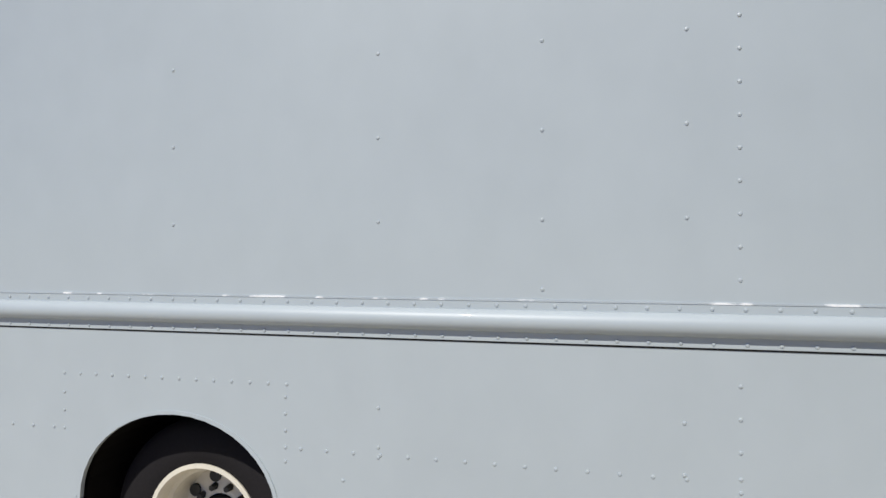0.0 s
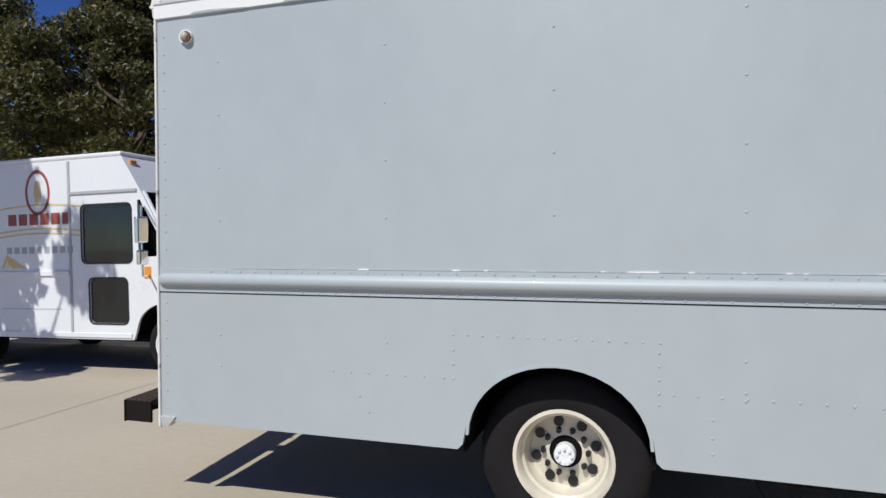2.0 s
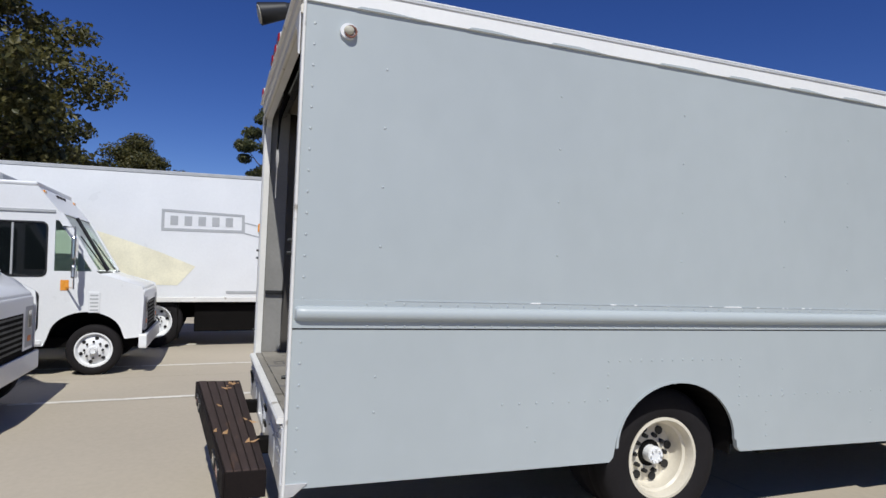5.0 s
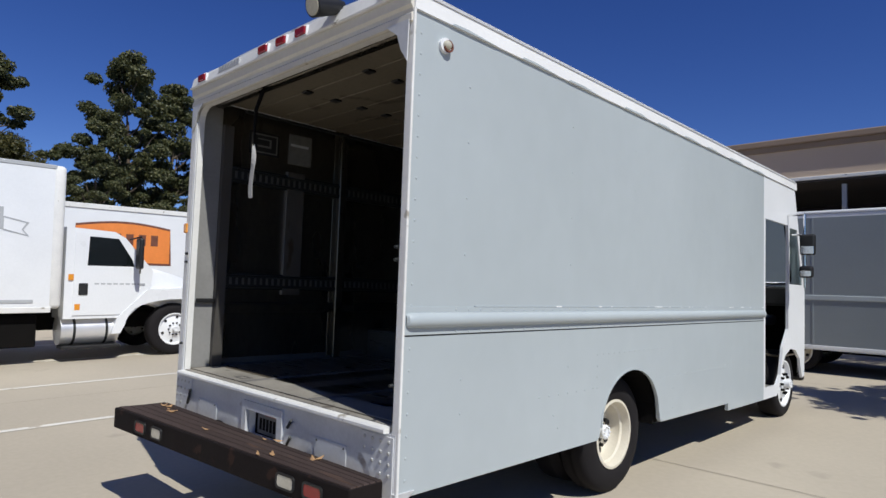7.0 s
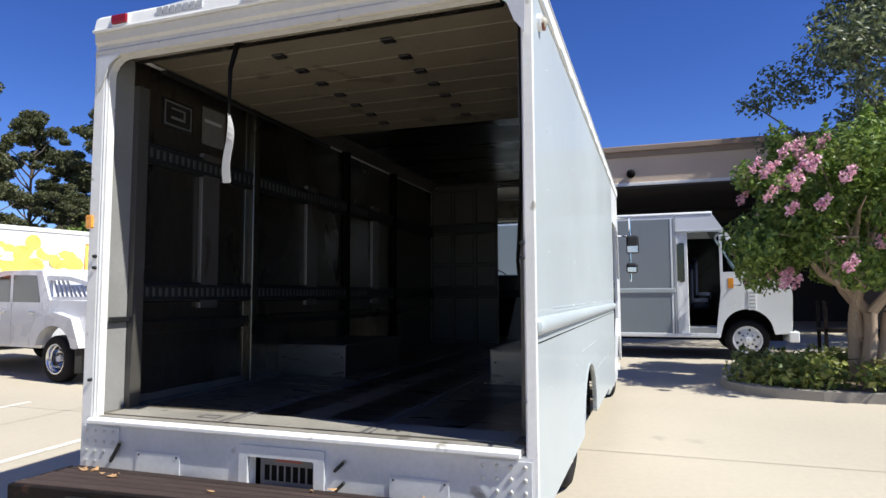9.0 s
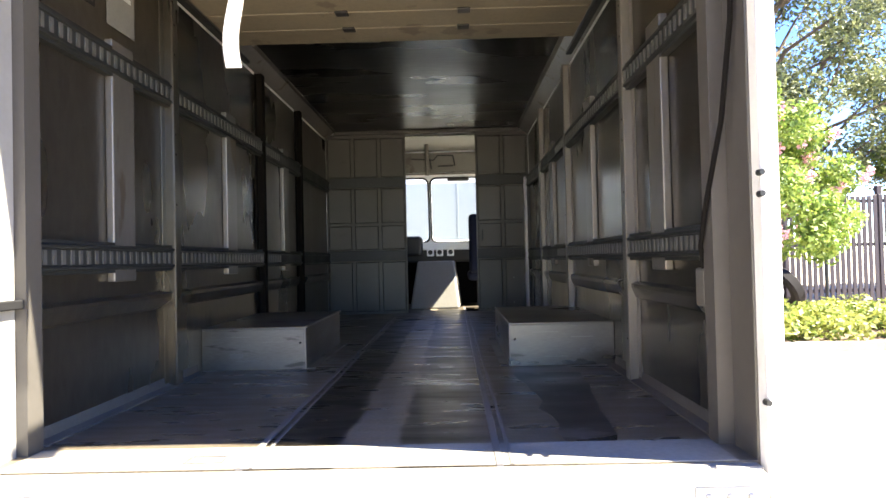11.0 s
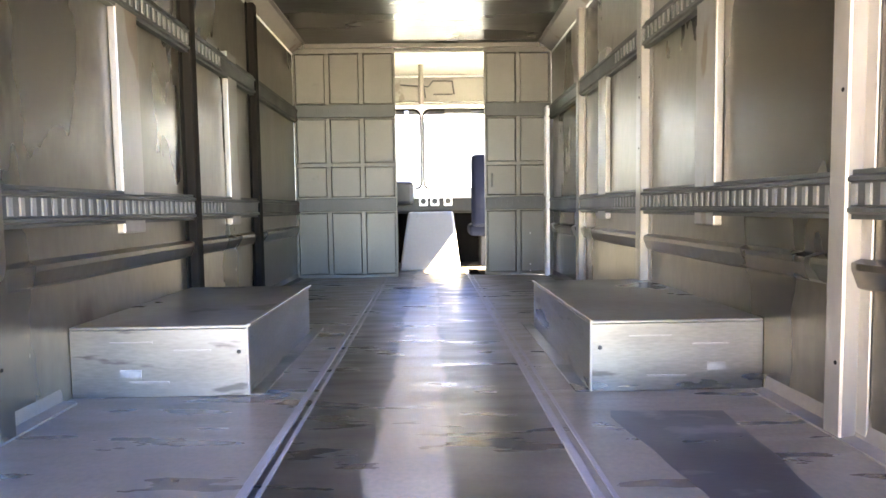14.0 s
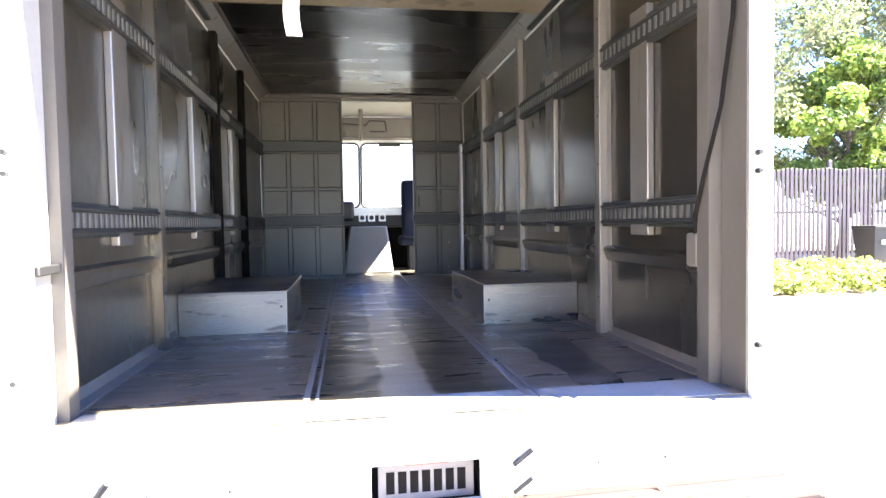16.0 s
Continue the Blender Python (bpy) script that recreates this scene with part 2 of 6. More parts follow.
AX = {"x": Matrix(((0, 0, 1, 0), (1, 0, 0, 0), (0, 1, 0, 0), (0, 0, 0, 1))),      # (u, v, w) -> (w, u, v): a plate across x, drawn in y and z
      "y": Matrix(((1, 0, 0, 0), (0, 0, 1, 0), (0, 1, 0, 0), (0, 0, 0, 1))),      # a plate across y, drawn in x and z
      "z": Matrix.Identity(4)}


def plate(outer, holes, w0, w1, axis):
    """A flat plate with holes, drawn in two axes and thick from w0 to w1 along the third."""
    bm = bmesh.new()
    for loop in (outer, *holes):
        vs = [bm.verts.new((u, v, w0)) for u, v in loop]
        for a, b in zip(vs, vs[1:] + vs[:1]):
            bm.edges.new((a, b))
    bmesh.ops.triangle_fill(bm, use_beauty=True, use_dissolve=False, edges=bm.edges[:])
    ret = bmesh.ops.extrude_face_region(bm, geom=bm.faces[:])
    for g in ret["geom"]:
        if isinstance(g, bmesh.types.BMVert):
            g.co.z = w1
    moved(bm, AX[axis])
    bmesh.ops.recalc_face_normals(bm, faces=bm.faces[:])
    return bm


def rect(u0, v0, u1, v1, r=0.0, n=4):
    if not r:
        return [(u0, v0), (u1, v0), (u1, v1), (u0, v1)]
    out = []
    for cu, cv, a in ((u1 - r, v0 + r, -90), (u1 - r, v1 - r, 0), (u0 + r, v1 - r, 90), (u0 + r, v0 + r, 180)):
        out += [(cu + r * math.cos(radians(a + 90 * k / n)), cv + r * math.sin(radians(a + 90 * k / n))) for k in range(n + 1)]
    return out


def oval(cu, cv, ru, rv, n=24):
    return [(cu + ru * math.cos(2 * math.pi * k / n), cv + rv * math.sin(2 * math.pi * k / n)) for k in range(n)]


def lathe(profile, seg=40, m=None):
    """Turns (radius, x) points round the x axis."""
    bm = bmesh.new()
    rings = []
    for r, x in profile:
        rings.append([bm.verts.new((x, r * math.cos(2 * math.pi * k / seg), r * math.sin(2 * math.pi * k / seg))) for k in range(seg)])
    for a, b in zip(rings, rings[1:]):
        for k in range(seg):
            bm.faces.new((a[k], a[(k + 1) % seg], b[(k + 1) % seg], b[k]))
    bmesh.ops.recalc_face_normals(bm, faces=bm.faces[:])
    return moved(bm, m) if m else bm


def sweep(section, path):
    """A closed section of (u, v) along +x between the two x values of path; capped."""
    bm = bmesh.new()
    rings = [[bm.verts.new((x, u, v)) for u, v in section] for x in path]
    n = len(section)
    for a, b in zip(rings, rings[1:]):
        for k in range(n):
            bm.faces.new((a[k], a[(k + 1) % n], b[(k + 1) % n], b[k]))
    bm.faces.new(rings[0]), bm.faces.new(rings[-1])
    bmesh.ops.recalc_face_normals(bm, faces=bm.faces[:])
    return bm


def hull(points):
    bm = bmesh.new()
    for p in points:
        bm.verts.new(p)
    bmesh.ops.convex_hull(bm, input=bm.verts[:])
    loose = [v for v in bm.verts if not v.link_faces]
    bmesh.ops.delete(bm, geom=loose, context="VERTS")
    return bm


def bevelled(bm, off, seg=2):
    bmesh.ops.dissolve_limit(bm, angle_limit=0.02, verts=bm.verts[:], edges=bm.edges[:])
    bmesh.ops.bevel(bm, geom=bm.edges[:], offset=off, segments=seg, affect="EDGES", profile=0.5)
    return bm


def finish(bm, name, material, smooth=False):
    me = bpy.data.meshes.new(name)
    bm.to_mesh(me)
    bm.free()
    me.materials.append(material)
    if smooth:
        for f in me.polygons:
            f.use_smooth = True
        me.set_sharp_from_angle(angle=radians(38))
    return me


def part(name, bm, material, parent, label="", smooth=False):
    ob = new(name, bm if isinstance(bm, bpy.types.Mesh) else finish(bm, name, material, smooth))
    ob.parent = parent
    if label:
        ob["label"] = label
    return ob


def thing(name, label, category, m=None, group="", kind=""):
    ob = new(name)
    ob.empty_display_size = 0.2
    if m is not None:
        ob.matrix_world = m
    return tagged(ob, label, category, group, kind)


def solo(name, bm, material, label, category, kind="", group="", smooth=False):
    return tagged(new(name, finish(bm, name, material, smooth)), label, category, group, kind)


def rise(y):
    return 0.02 * (y - 2.27)


def stand(x, y, heading):
    """On the sloping yard, facing heading degrees from +y, counted to the left."""
    return Matrix.Translation((x, y, rise(y))) @ pose(0, 0, 0, math.degrees(math.atan(0.02))) @ pose(0, 0, 0, 0, 0, heading)


def wheel(parent, x, y, z, r, side, rim_mat, deep, rim_r, width=0.22, nuts=10, seg=48, d=0.0):
    """A wheel on an x axis, its outer face at x, facing side (+1 or -1)."""
    m = Matrix.Translation((x, y, z)) @ Matrix.Diagonal((side, 1, 1, 1))
    k = r - rim_r
    tyre = part("tyre", lathe([(rim_r, -0.01), (rim_r + 0.15 * k, 0.006), (rim_r + 0.5 * k, 0.012), (rim_r + 0.82 * k, -0.002), (rim_r + 0.95 * k, -0.022), (r, -0.045),
                               (r, -width / 2 - 0.008), (r - 0.008, -width / 2 - 0.006), (r - 0.008, -width / 2 + 0.006), (r, -width / 2 + 0.008),
                               (r, -width + 0.045), (rim_r + 0.9 * k, -width + 0.015), (rim_r + 0.5 * k, -width), (rim_r, -width + 0.01)], seg, m), RUBBER, parent, "black rubber tyre", True)
    if deep:
        prof = [(rim_r + 0.012, -0.012), (rim_r + 0.014, 0.004), (rim_r - 0.004, 0.006), (rim_r - 0.014, -0.012), (rim_r - 0.02, -0.05), (rim_r - 0.034, -0.062), (rim_r - 0.037, -0.12 - d),
                (rim_r - 0.052, -0.142 - d), (rim_r - 0.12, -0.128 - d), (0.10, -0.120 - d), (0.085, -0.118 - d), (0.0, -0.118 - d)]
        face = -0.137 - d
    else:
        prof = [(rim_r + 0.012, -0.012), (rim_r + 0.012, 0.003), (rim_r - 0.006, 0.004), (rim_r - 0.016, -0.02), (rim_r - 0.03, -0.04), (rim_r - 0.06, -0.03), (0.10, 0.0), (0.085, 0.004), (0.0, 0.004)]
        face = -0.028
    part("rim", lathe(prof, seg, m), rim_mat, parent, "", True)
    vents = 8 if deep else 6
    for i in range(vents):
        a = 2 * math.pi * (i + 0.3) / vents
        c = rim_r - 0.080 if deep else rim_r - 0.062
        h = cyl((face - 0.008, c * math.cos(a), c * math.sin(a)), (face + 0.0125, c * math.cos(a), c * math.sin(a)), 0.026 if deep else 0.024, seg=14)
        part("vent_hole", moved(h, m), BLACK, parent)
    hub_x = -0.118 - d if deep else 0.004
    part("hub", moved(join(cyl((hub_x - 0.01, 0, 0), (hub_x + 0.06, 0, 0), 0.054, 0.050, 20), cyl((hub_x + 0.058, 0, 0), (hub_x + 0.068, 0, 0), 0.054, 0.050, 20), *[cyl((hub_x + 0.066, 0.037 * math.cos(k * 0.785), 0.037 * math.sin(k * 0.785)), (hub_x + 0.08, 0.037 * math.cos(k * 0.785), 0.037 * math.sin(k * 0.785)), 0.008, seg=6) for k in range(8)]), m), WHITE if deep else rim_mat, parent)
    if deep:
        part("hub_seat", moved(cyl((hub_x - 0.006, 0, 0), (hub_x + 0.008, 0, 0), 0.086, 0.078, 24), m), UNDER, parent, "oily dark hub seat")
    for i in range(nuts):
        a = 2 * math.pi * i / nuts
        c = 0.112
        part("wheel_nut", moved(cyl((hub_x - 0.012, c * math.cos(a), c * math.sin(a)), (hub_x + 0.022, c * math.cos(a), c * math.sin(a)), 0.0165, 0.013, 6), m), BLACK if deep else UNDER, parent)
    return tyre


# ---- the yard ----
yard = bmesh.new()
ring = []
for x in (-150, -40, -20, -10, 0, 10, 20, 40, 150):
    ring.append([yard.verts.new((x, y, rise(max(-60, min(40, y))))) for y in (-150, -60, -20, 0, 10, 20, 40, 150)])
for a, b in zip(ring, ring[1:]):
    for k in range(7):
        yard.faces.new((a[k], b[k], b[k + 1], a[k + 1]))
solo("ground", yard, CONCRETE, "pale warm concrete yard with stains", "ground", "structure")


def strip(name, x0, y0, x1, y1, w, material, label, up=0.004):
    d = Vector((x1 - x0, y1 - y0, 0))
    nrm = Vector((-d.y, d.x, 0)).normalized() * w / 2
    bm = bmesh.new()
    k = max(1, int(d.length / 4))
    rows = []
    for i in range(k + 1):
        p = Vector((x0, y0, 0)) + d * (i / k)
        rows.append([bm.verts.new((*(p + s * nrm).xy, rise((p + s * nrm).y) + up)) for s in (-1, 1)])
    for a, b in zip(rows, rows[1:]):
        bm.faces.new((a[0], b[0], b[1], a[1]))
    return solo(name, bm, material, label, "ground marking", "structure")


for x in (-3.75, -6.2, -8.75, -11.3):
    strip("parking_line", x, -7.5, x, 3.6, 0.09, LINE, "worn white painted parking line on concrete")
for x in (-16.5, -10.8, -5.2, 7.6, 13.3):
    strip("slab_joint", x, -40, x, 5.9 if 2 < x else 17, 0.008, JOINT, "thin dark joint between concrete slabs", 0.0045)
for y in (-14, -8.2, -2.55, 3.3, 9.2):
    strip("slab_joint", -40, y, 2.4 if y > 6 else 40, y, 0.008, JOINT, "thin dark joint between concrete slabs", 0.005)
for x0, y0, x1, y1 in ((4.2, 4.9, 6.6, 4.3), (-7, -3.4, -3, -4.6), (-3, -4.6, 1.8, -4.2)):
    strip("crack", x0, y0, x1, y1, 0.009, JOINT, "thin dark crack in concrete", 0.006)
strip("chalk_mark", 1.9, -0.75, 2.3, -0.95, 0.03, LINE, "short white chalk stroke on concrete", 0.006)
strip("chalk_mark", 2.3, -0.95, 2.55, -1.0, 0.022, LINE, "short white chalk stroke on concrete", 0.006)

# ---- the grey step van with the open back ----
HW, FLOOR = 1.18, 0.802
van = thing("step_van", "light grey walk-in step van with open rear, white cab", "delivery van")


def arch(cy, cz, ry, rz, n=20):
    return [(cy + ry * math.cos(math.pi - math.pi * k / n), cz + rz * math.sin(math.pi - math.pi * k / n)) for k in range(n + 1)]


# outer skins: the rear wheel arch cuts the skirt, whose front part hangs lower
wheel_cut = [(1.77, 0.475), (1.795, 0.50)] + arch(2.245, 0.55, 0.435, 0.365)[1:-1] + [(2.69, 0.50), (2.715, 0.475)]
skin = [(0.012, 0.475)] + wheel_cut + [(4.12, 0.46), (4.12, 0.395), (5.135, 0.385), (5.135, 2.755), (0.012, 2.755)]
part("side_panel", plate(skin, [], HW - 0.03, HW, "x"), GREY, van, "light grey painted riveted side panel")
part("side_panel", plate(skin, [], -HW, -HW + 0.03, "x"), GREY, van, "light grey painted riveted side panel")
lip = [(y, z) for y, z in arch(2.245, 0.55, 0.435, 0.365)]
inner = [(2.245 + (y - 2.245) * 0.965, 0.55 + (z - 0.55) * 0.96) for y, z in lip]
for s in (1, -1):
    part("arch_lip", plate(lip + inner[::-1], [], s * (HW - 0.014), s * (HW + 0.004), "x"), GREY, van)
    # wheel well
    part("wheel_well_back", bx((min(s * 0.60, s * 0.615), 1.72, 0.45), (max(s * 0.60, s * 0.615), 2.75, 1.0)), UNDER, van)
    well = [(1.80, 0.45)] + lip[1:-1] + [(2.67, 0.45)]
    well2 = [(2.245 + (y - 2.245) * 1.04, 0.55 + (z - 0.55) * 1.05) for y, z in well]
    part("wheel_well", plate(well2 + well[::-1], [], s * (HW - 0.55), s * (HW - 0.052), "x"), UNDER, van)
# rub rail with rounded ends, its flange, the worn edge above it
for s in (1, -1):
    prof = [(0.0, -0.036)] + [(0.034 * math.cos(a), 0.036 * math.sin(a)) for a in [math.pi * (k / 10 - 0.5) for k in range(1, 10)]] + [(0.0, 0.036)]
    bm = bmesh.new()
    rings = []
    for y, f in ((0.020, 0.25), (0.027, 0.7), (0.045, 0.95), (0.07, 1.0), (5.10, 1.0), (5.12, 0.9), (5.13, 0.4)):
        rings.append([bm.verts.new((s * (HW + 0.004 + u * f), y, 1.281 + v * (0.6 + 0.4 * f))) for u, v in prof])
    for a, b in zip(rings, rings[1:]):
        for k in range(len(prof) - 1):
            bm.faces.new((a[k], a[k + 1], b[k + 1], b[k]))
    bmesh.ops.recalc_face_normals(bm, faces=bm.faces[:])
    part("rub_rail", bm, GREY, van, "half-round grey rub rail", True)
    part("rail_flange", bx((min(s * HW, s * (HW + 0.004)), 0.012, 1.2125), (max(s * HW, s * (HW + 0.004)), 5.13, 1.345), 0.001), GREY, van)
    part("chipped_edge", bx((min(s * HW, s * (HW + 0.0055)), 0.5, 1.3452), (max(s * HW, s * (HW + 0.0055)), 5.13, 1.3515)), GREYCHIP, van, "white chips along grey painted edge")
    part("flange_shadow_gap", bx((min(s * HW, s * (HW + 0.002)), 0.012, 1.207), (max(s * HW, s * (HW + 0.002)), 5.13, 1.212)), UNDER, van)
# rivets of the visible side
rv = bmesh.new()
bmesh.ops.create_uvsphere(rv, u_segments=8, v_segments=4, radius=0.0072)
rv = finish(rv, "rivet", GREY, True)
spots = []
for y in [0.36 + 0.094 * k for k in range(51)]:
    spots += [(y, 1.331, 0.004), (y + 0.004, 1.226, 0.004)]
for y in (0.415, 1.40, 2.24, 3.05, 3.61, 4.05):
    spots += [(y, z, 0) for z in (1.61, 1.90, 2.19, 2.48)]
spots += [(3.61, 1.385, 0), (0.415, 0.98, 0), (0.415, 0.81, 0), (1.40, 0.98, 0), (3.05, 0.97, 0), (3.05, 0.80, 0), (3.05, 0.835, 0), (4.04, 0.98, 0), (4.04, 0.82, 0)]
spots += [(4.20, 1.42 + 0.1 * k, 0) for k in range(14)] + [(4.20, z, 0) for z in (1.10, 1.0, 0.9, 0.82, 0.78, 0.7)]
spots += [(1.75 + 0.0735 * k, 1.035, 0) for k in range(14)] + [(2.70, z, 0) for z in (0.76, 0.81, 0.87, 0.93, 0.99)] + [(1.75, z, 0) for z in (0.82, 0.89, 0.96)]
spots += [(2.76 + 0.099 * k, 0.808, 0) for k in range(14)] + [(1.1 + 0.1 * k, 0.82, 0) for k in range(7)]
spots += [(2.92, z, 0) for z in (0.71, 0.63, 0.56)] + [(1.25, 0.7, 0), (1.3, 0.62, 0)]
spots += [(0.055, 0.55 + 0.1 * k, 0) for k in range(22)] + [(3.85, z, 0) for z in (0.68, 0.6)]
for y, z, up in spots:
    r = part("rivet", rv, GREY, van)
    r.location = (HW + up, y, z)
    r.scale = (0.5, 1, 1)

# roof with rolled white edges
roof_sec = [(-HW - 0.012, 2.752), (-HW - 0.012, 2.83), (-HW + 0.008, 2.850), (-HW + 0.008, 2.85), (-HW - 0.002, 2.857), (-HW + 0.014, 2.868), (-HW + 0.16, 2.908), (-0.6, 2.932), (0, 2.938), (0.6, 2.932), (HW - 0.16, 2.908), (HW - 0.014, 2.868), (HW + 0.002, 2.857), (HW - 0.008, 2.85), (HW - 0.008, 2.850), (HW + 0.012, 2.83), (HW + 0.012, 2.752),
            (HW - 0.03, 2.752), (HW - 0.045, 2.80), (HW - 0.06, 2.850), (HW - 0.18, 2.890), (0, 2.925), (-HW + 0.18, 2.890), (-HW + 0.06, 2.850), (-HW + 0.045, 2.80), (-HW + 0.03, 2.752)]
roof = sweep(roof_sec, (0.0, 6.32))
moved(roof, Matrix(((0, 1, 0, 0), (1, 0, 0, 0), (0, 0, 1, 0), (0, 0, 0, 1))))
bmesh.ops.recalc_face_normals(roof, faces=roof.faces[:])
part("roof", roof, STRIPW, van, "white roof with peeling rolled edge")
for s in (1, -1):
    part("drip_edge", bx((s * (HW + 0.012) - 0.006, 0.0, 2.829), (s * (HW + 0.012) + 0.006, 6.3, 2.84), 0.002), ALUREAR, van)
    random.seed(4)
    for k in range(9):
        y = 0.3 + 0.55 * k + random.uniform(-0.1, 0.1)
        part("peeled_patch", plate([(y, 2.752), (y + 0.02, 2.763), (y + random.uniform(0.1, 0.3), 2.766), (y + 0.36, 2.752)], [], s * (HW + 0.012), s * (HW + 0.0145), "x"), GREY, van)
part("marker_lamp_base", plate(oval(0.214, 2.634, 0.042, 0.038), [], HW, HW + 0.016, "x"), WHITE, van)
part("marker_lamp_lens", ball((HW + 0.02, 0.214, 2.634), 0.027, 3, (0.8, 0.95, 0.9)), CLEARL, van, "clear and red marker lens", True)
part("marker_lamp_rim", plate(oval(0.222, 2.63, 0.031, 0.03), [oval(0.222, 2.63, 0.022, 0.023)], HW + 0.016, HW + 0.028, "x"), BROWNP, van)
part("front_roof_lip", bx((-HW + 0.02, 6.25, 2.60), (HW - 0.02, 6.32, 2.86), 0.02), WHITE, van)

# rear frame: posts, header cap with lamps, sill
before_rear = set(van.children)
part("rear_frame", plate(rect(-HW + 0.031, 0.45, HW - 0.031, 2.80), [[(-1.10, 0.765), (1.14, 0.765)] + [p for p in rect(-1.10, 0.9, 1.14, 2.688, 0.10) if p[1] > 1.0], rect(-0.16, 0.522, 0.192, 0.675)], -0.012, 0.03, "y"), WHITEOLD, van, "white riveted rear door frame")
for s in (1, -1):
    c = s * (HW - 0.022)
    part("corner_post", bx((min(c + s * 0.034, s * 1.143 if s > 0 else c + 0.038), -0.024, 0.44), (max(c + s * 0.034, s * 1.143 if s > 0 else c + 0.038), -0.009, 2.76), 0.006, 2), WHITEOLD, van, "white rounded corner post")
    part("post_seam", bx((-1.117 - 0.006, -0.022, 0.78), (-1.117 + 0.006, -0.012, 2.58), 0.002) if s < 0 else bx((1.1405, -0.018, 0.79), (1.1425, -0.010, 2.58)), ALUREAR, van)
    # gussets at the top
    g = [(s * 1.115, 2.56), (s * 1.16, 2.50), (s * 1.165, 2.70), (s * 1.0, 2.70), (s * 1.04, 2.672), (s * 1.085, 2.64)]
    part("top_gusset", plate(g, [], -0.038, -0.030, "y"), ALUREAR, van)
cap = sweep([(-0.058, 2.822), (-0.062, 2.832), (-0.050, 2.842), (-0.036, 2.905), (-0.012, 2.928), (0.012, 2.932), (0.012, 2.822)], (-HW, HW))
part("rear_cap", cap, WHITEOLD, van, "white rolled roof cap", False)
low = sweep([(-0.020, 2.688), (-0.034, 2.692), (-0.036, 2.725), (-0.024, 2.738), (-0.027, 2.758), (-0.040, 2.772), (-0.044, 2.819), (-0.012, 2.819), (-0.012, 2.688)], (-HW, HW))
part("header", low, CREAM, van, "cream painted stepped header above rear opening")
for x in (-1.0, -0.158, 0.05, 0.26, 1.02):
    lamp = part("cap_lamp", bx((x - 0.052, -0.066, 2.85), (x + 0.052, -0.035, 2.90), 0.008, 2), RED, van, "red rectangular clearance lamp")
    part("lamp_base", bx((x - 0.058, -0.054, 2.845), (x + 0.058, -0.03, 2.905), 0.004), WHITE, lamp)
for k in range(7):
    x = -0.76 + 0.042 * k
    part("lettering_bar", bx((x, -0.050, 2.862), (x + 0.034, -0.034, 2.90)), GREYP, van, "unreadable grey lettering")
spot_lamp = part("work_lamp", join(cyl((0.58, -0.05, 2.93), (0.58, -0.19, 2.885), 0.045, 0.062, 20), cyl((0.58, -0.05, 2.93), (0.58, 0.0, 2.945), 0.045, 0.03, 20)), BLACK, van, "black round rear work lamp", True)
part("lens", cyl((0.58, -0.188, 2.886), (0.58, -0.195, 2.884), 0.052, seg=20), CLEARL, spot_lamp)
part("bracket", bx((0.565, -0.07, 2.9), (0.595, -0.04, 2.96), 0.004), BLACK, spot_lamp)
part("side_marker", bx((-HW - 0.028, -0.036, 1.77), (-HW + 0.02, -0.012, 1.84), 0.006), AMBER, van, "amber side marker")
for z in (1.62, 1.56, 0.98):
    for s in (1, -1):
        part("latch_stub", cyl((s * 1.135, -0.02, z), (s * 1.135, -0.042, z), 0.010, 0.008, 10), GALV, van)
sill = sweep([(-0.05, 0.762), (-0.054, 0.767), (-0.054, 0.780), (-0.046, 0.789), (-0.0135, 0.792), (-0.0135, 0.762)], (-1.12, 1.12))
part("sill", sill, WHITEOLD, van, "white painted rear sill")
part("rear_skirt", plate(rect(-HW + 0.01, 0.45, HW - 0.01, 0.761), [rect(-0.16, 0.522, 0.192, 0.675)], -0.026, -0.0125, "y"), ALUREAR, van, "dull grey aluminium panel below sill")
# number plate recess: frame, tray, plate with plain bars
pf = part("plate_frame", plate(rect(-0.205, 0.495, 0.242, 0.722, 0.008), [rect(-0.158, 0.525, 0.19, 0.672, 0.008)], -0.04, -0.026, "y"), ALUREAR, van, "raised aluminium plate frame")
part("tray", join(bx((-0.17, 0.075, 0.51), (0.20, 0.08, 0.69)), bx((-0.17, 0.03, 0.676), (0.20, 0.075, 0.69)), bx((-0.17, 0.03, 0.51), (0.20, 0.075, 0.521)), bx((-0.17, 0.03, 0.521), (-0.161, 0.075, 0.676)), bx((0.193, 0.03, 0.521), (0.20, 0.075, 0.676))), UNDER, pf)
# pale plate coloured dark grey: the recess's shade is painted in
npl = part("number_plate", bx((-0.135, 0.030, 0.528), (0.172, 0.035, 0.668), 0.002), mat("shaded_plate_metal", (0.15, 0.145, 0.15), 0.5, 0.2, 0.1, 6, 60), van, "number plate with plain dark bars")
for k in range(7):
    x = -0.110 + 0.038 * k
    part("plate_bar", bx((x, 0.0285, 0.552), (x + 0.027, 0.030, 0.622)), UNDER, npl)
part("plate_bar", bx((-0.05, 0.0285, 0.64), (0.09, 0.030, 0.653)), PINKMARK, npl)
for x0 in (-0.82, 0.55):
    cov = part("hatch_cover", bx((x0, -0.031, 0.47), (x0 + 0.27, -0.0262, 0.645), 0.002), ALUREAR, van)
    for dx in (0.02, 0.25):
        part("screw", ball((x0 + dx, -0.031, 0.628), 0.006, 1), GALV, cov)
for z in (0.69, 0.60):
    part("prop_rod", cyl((0.29, -0.03, z - 0.05), (0.345, -0.045, z), 0.008, seg=8), GALV, van)
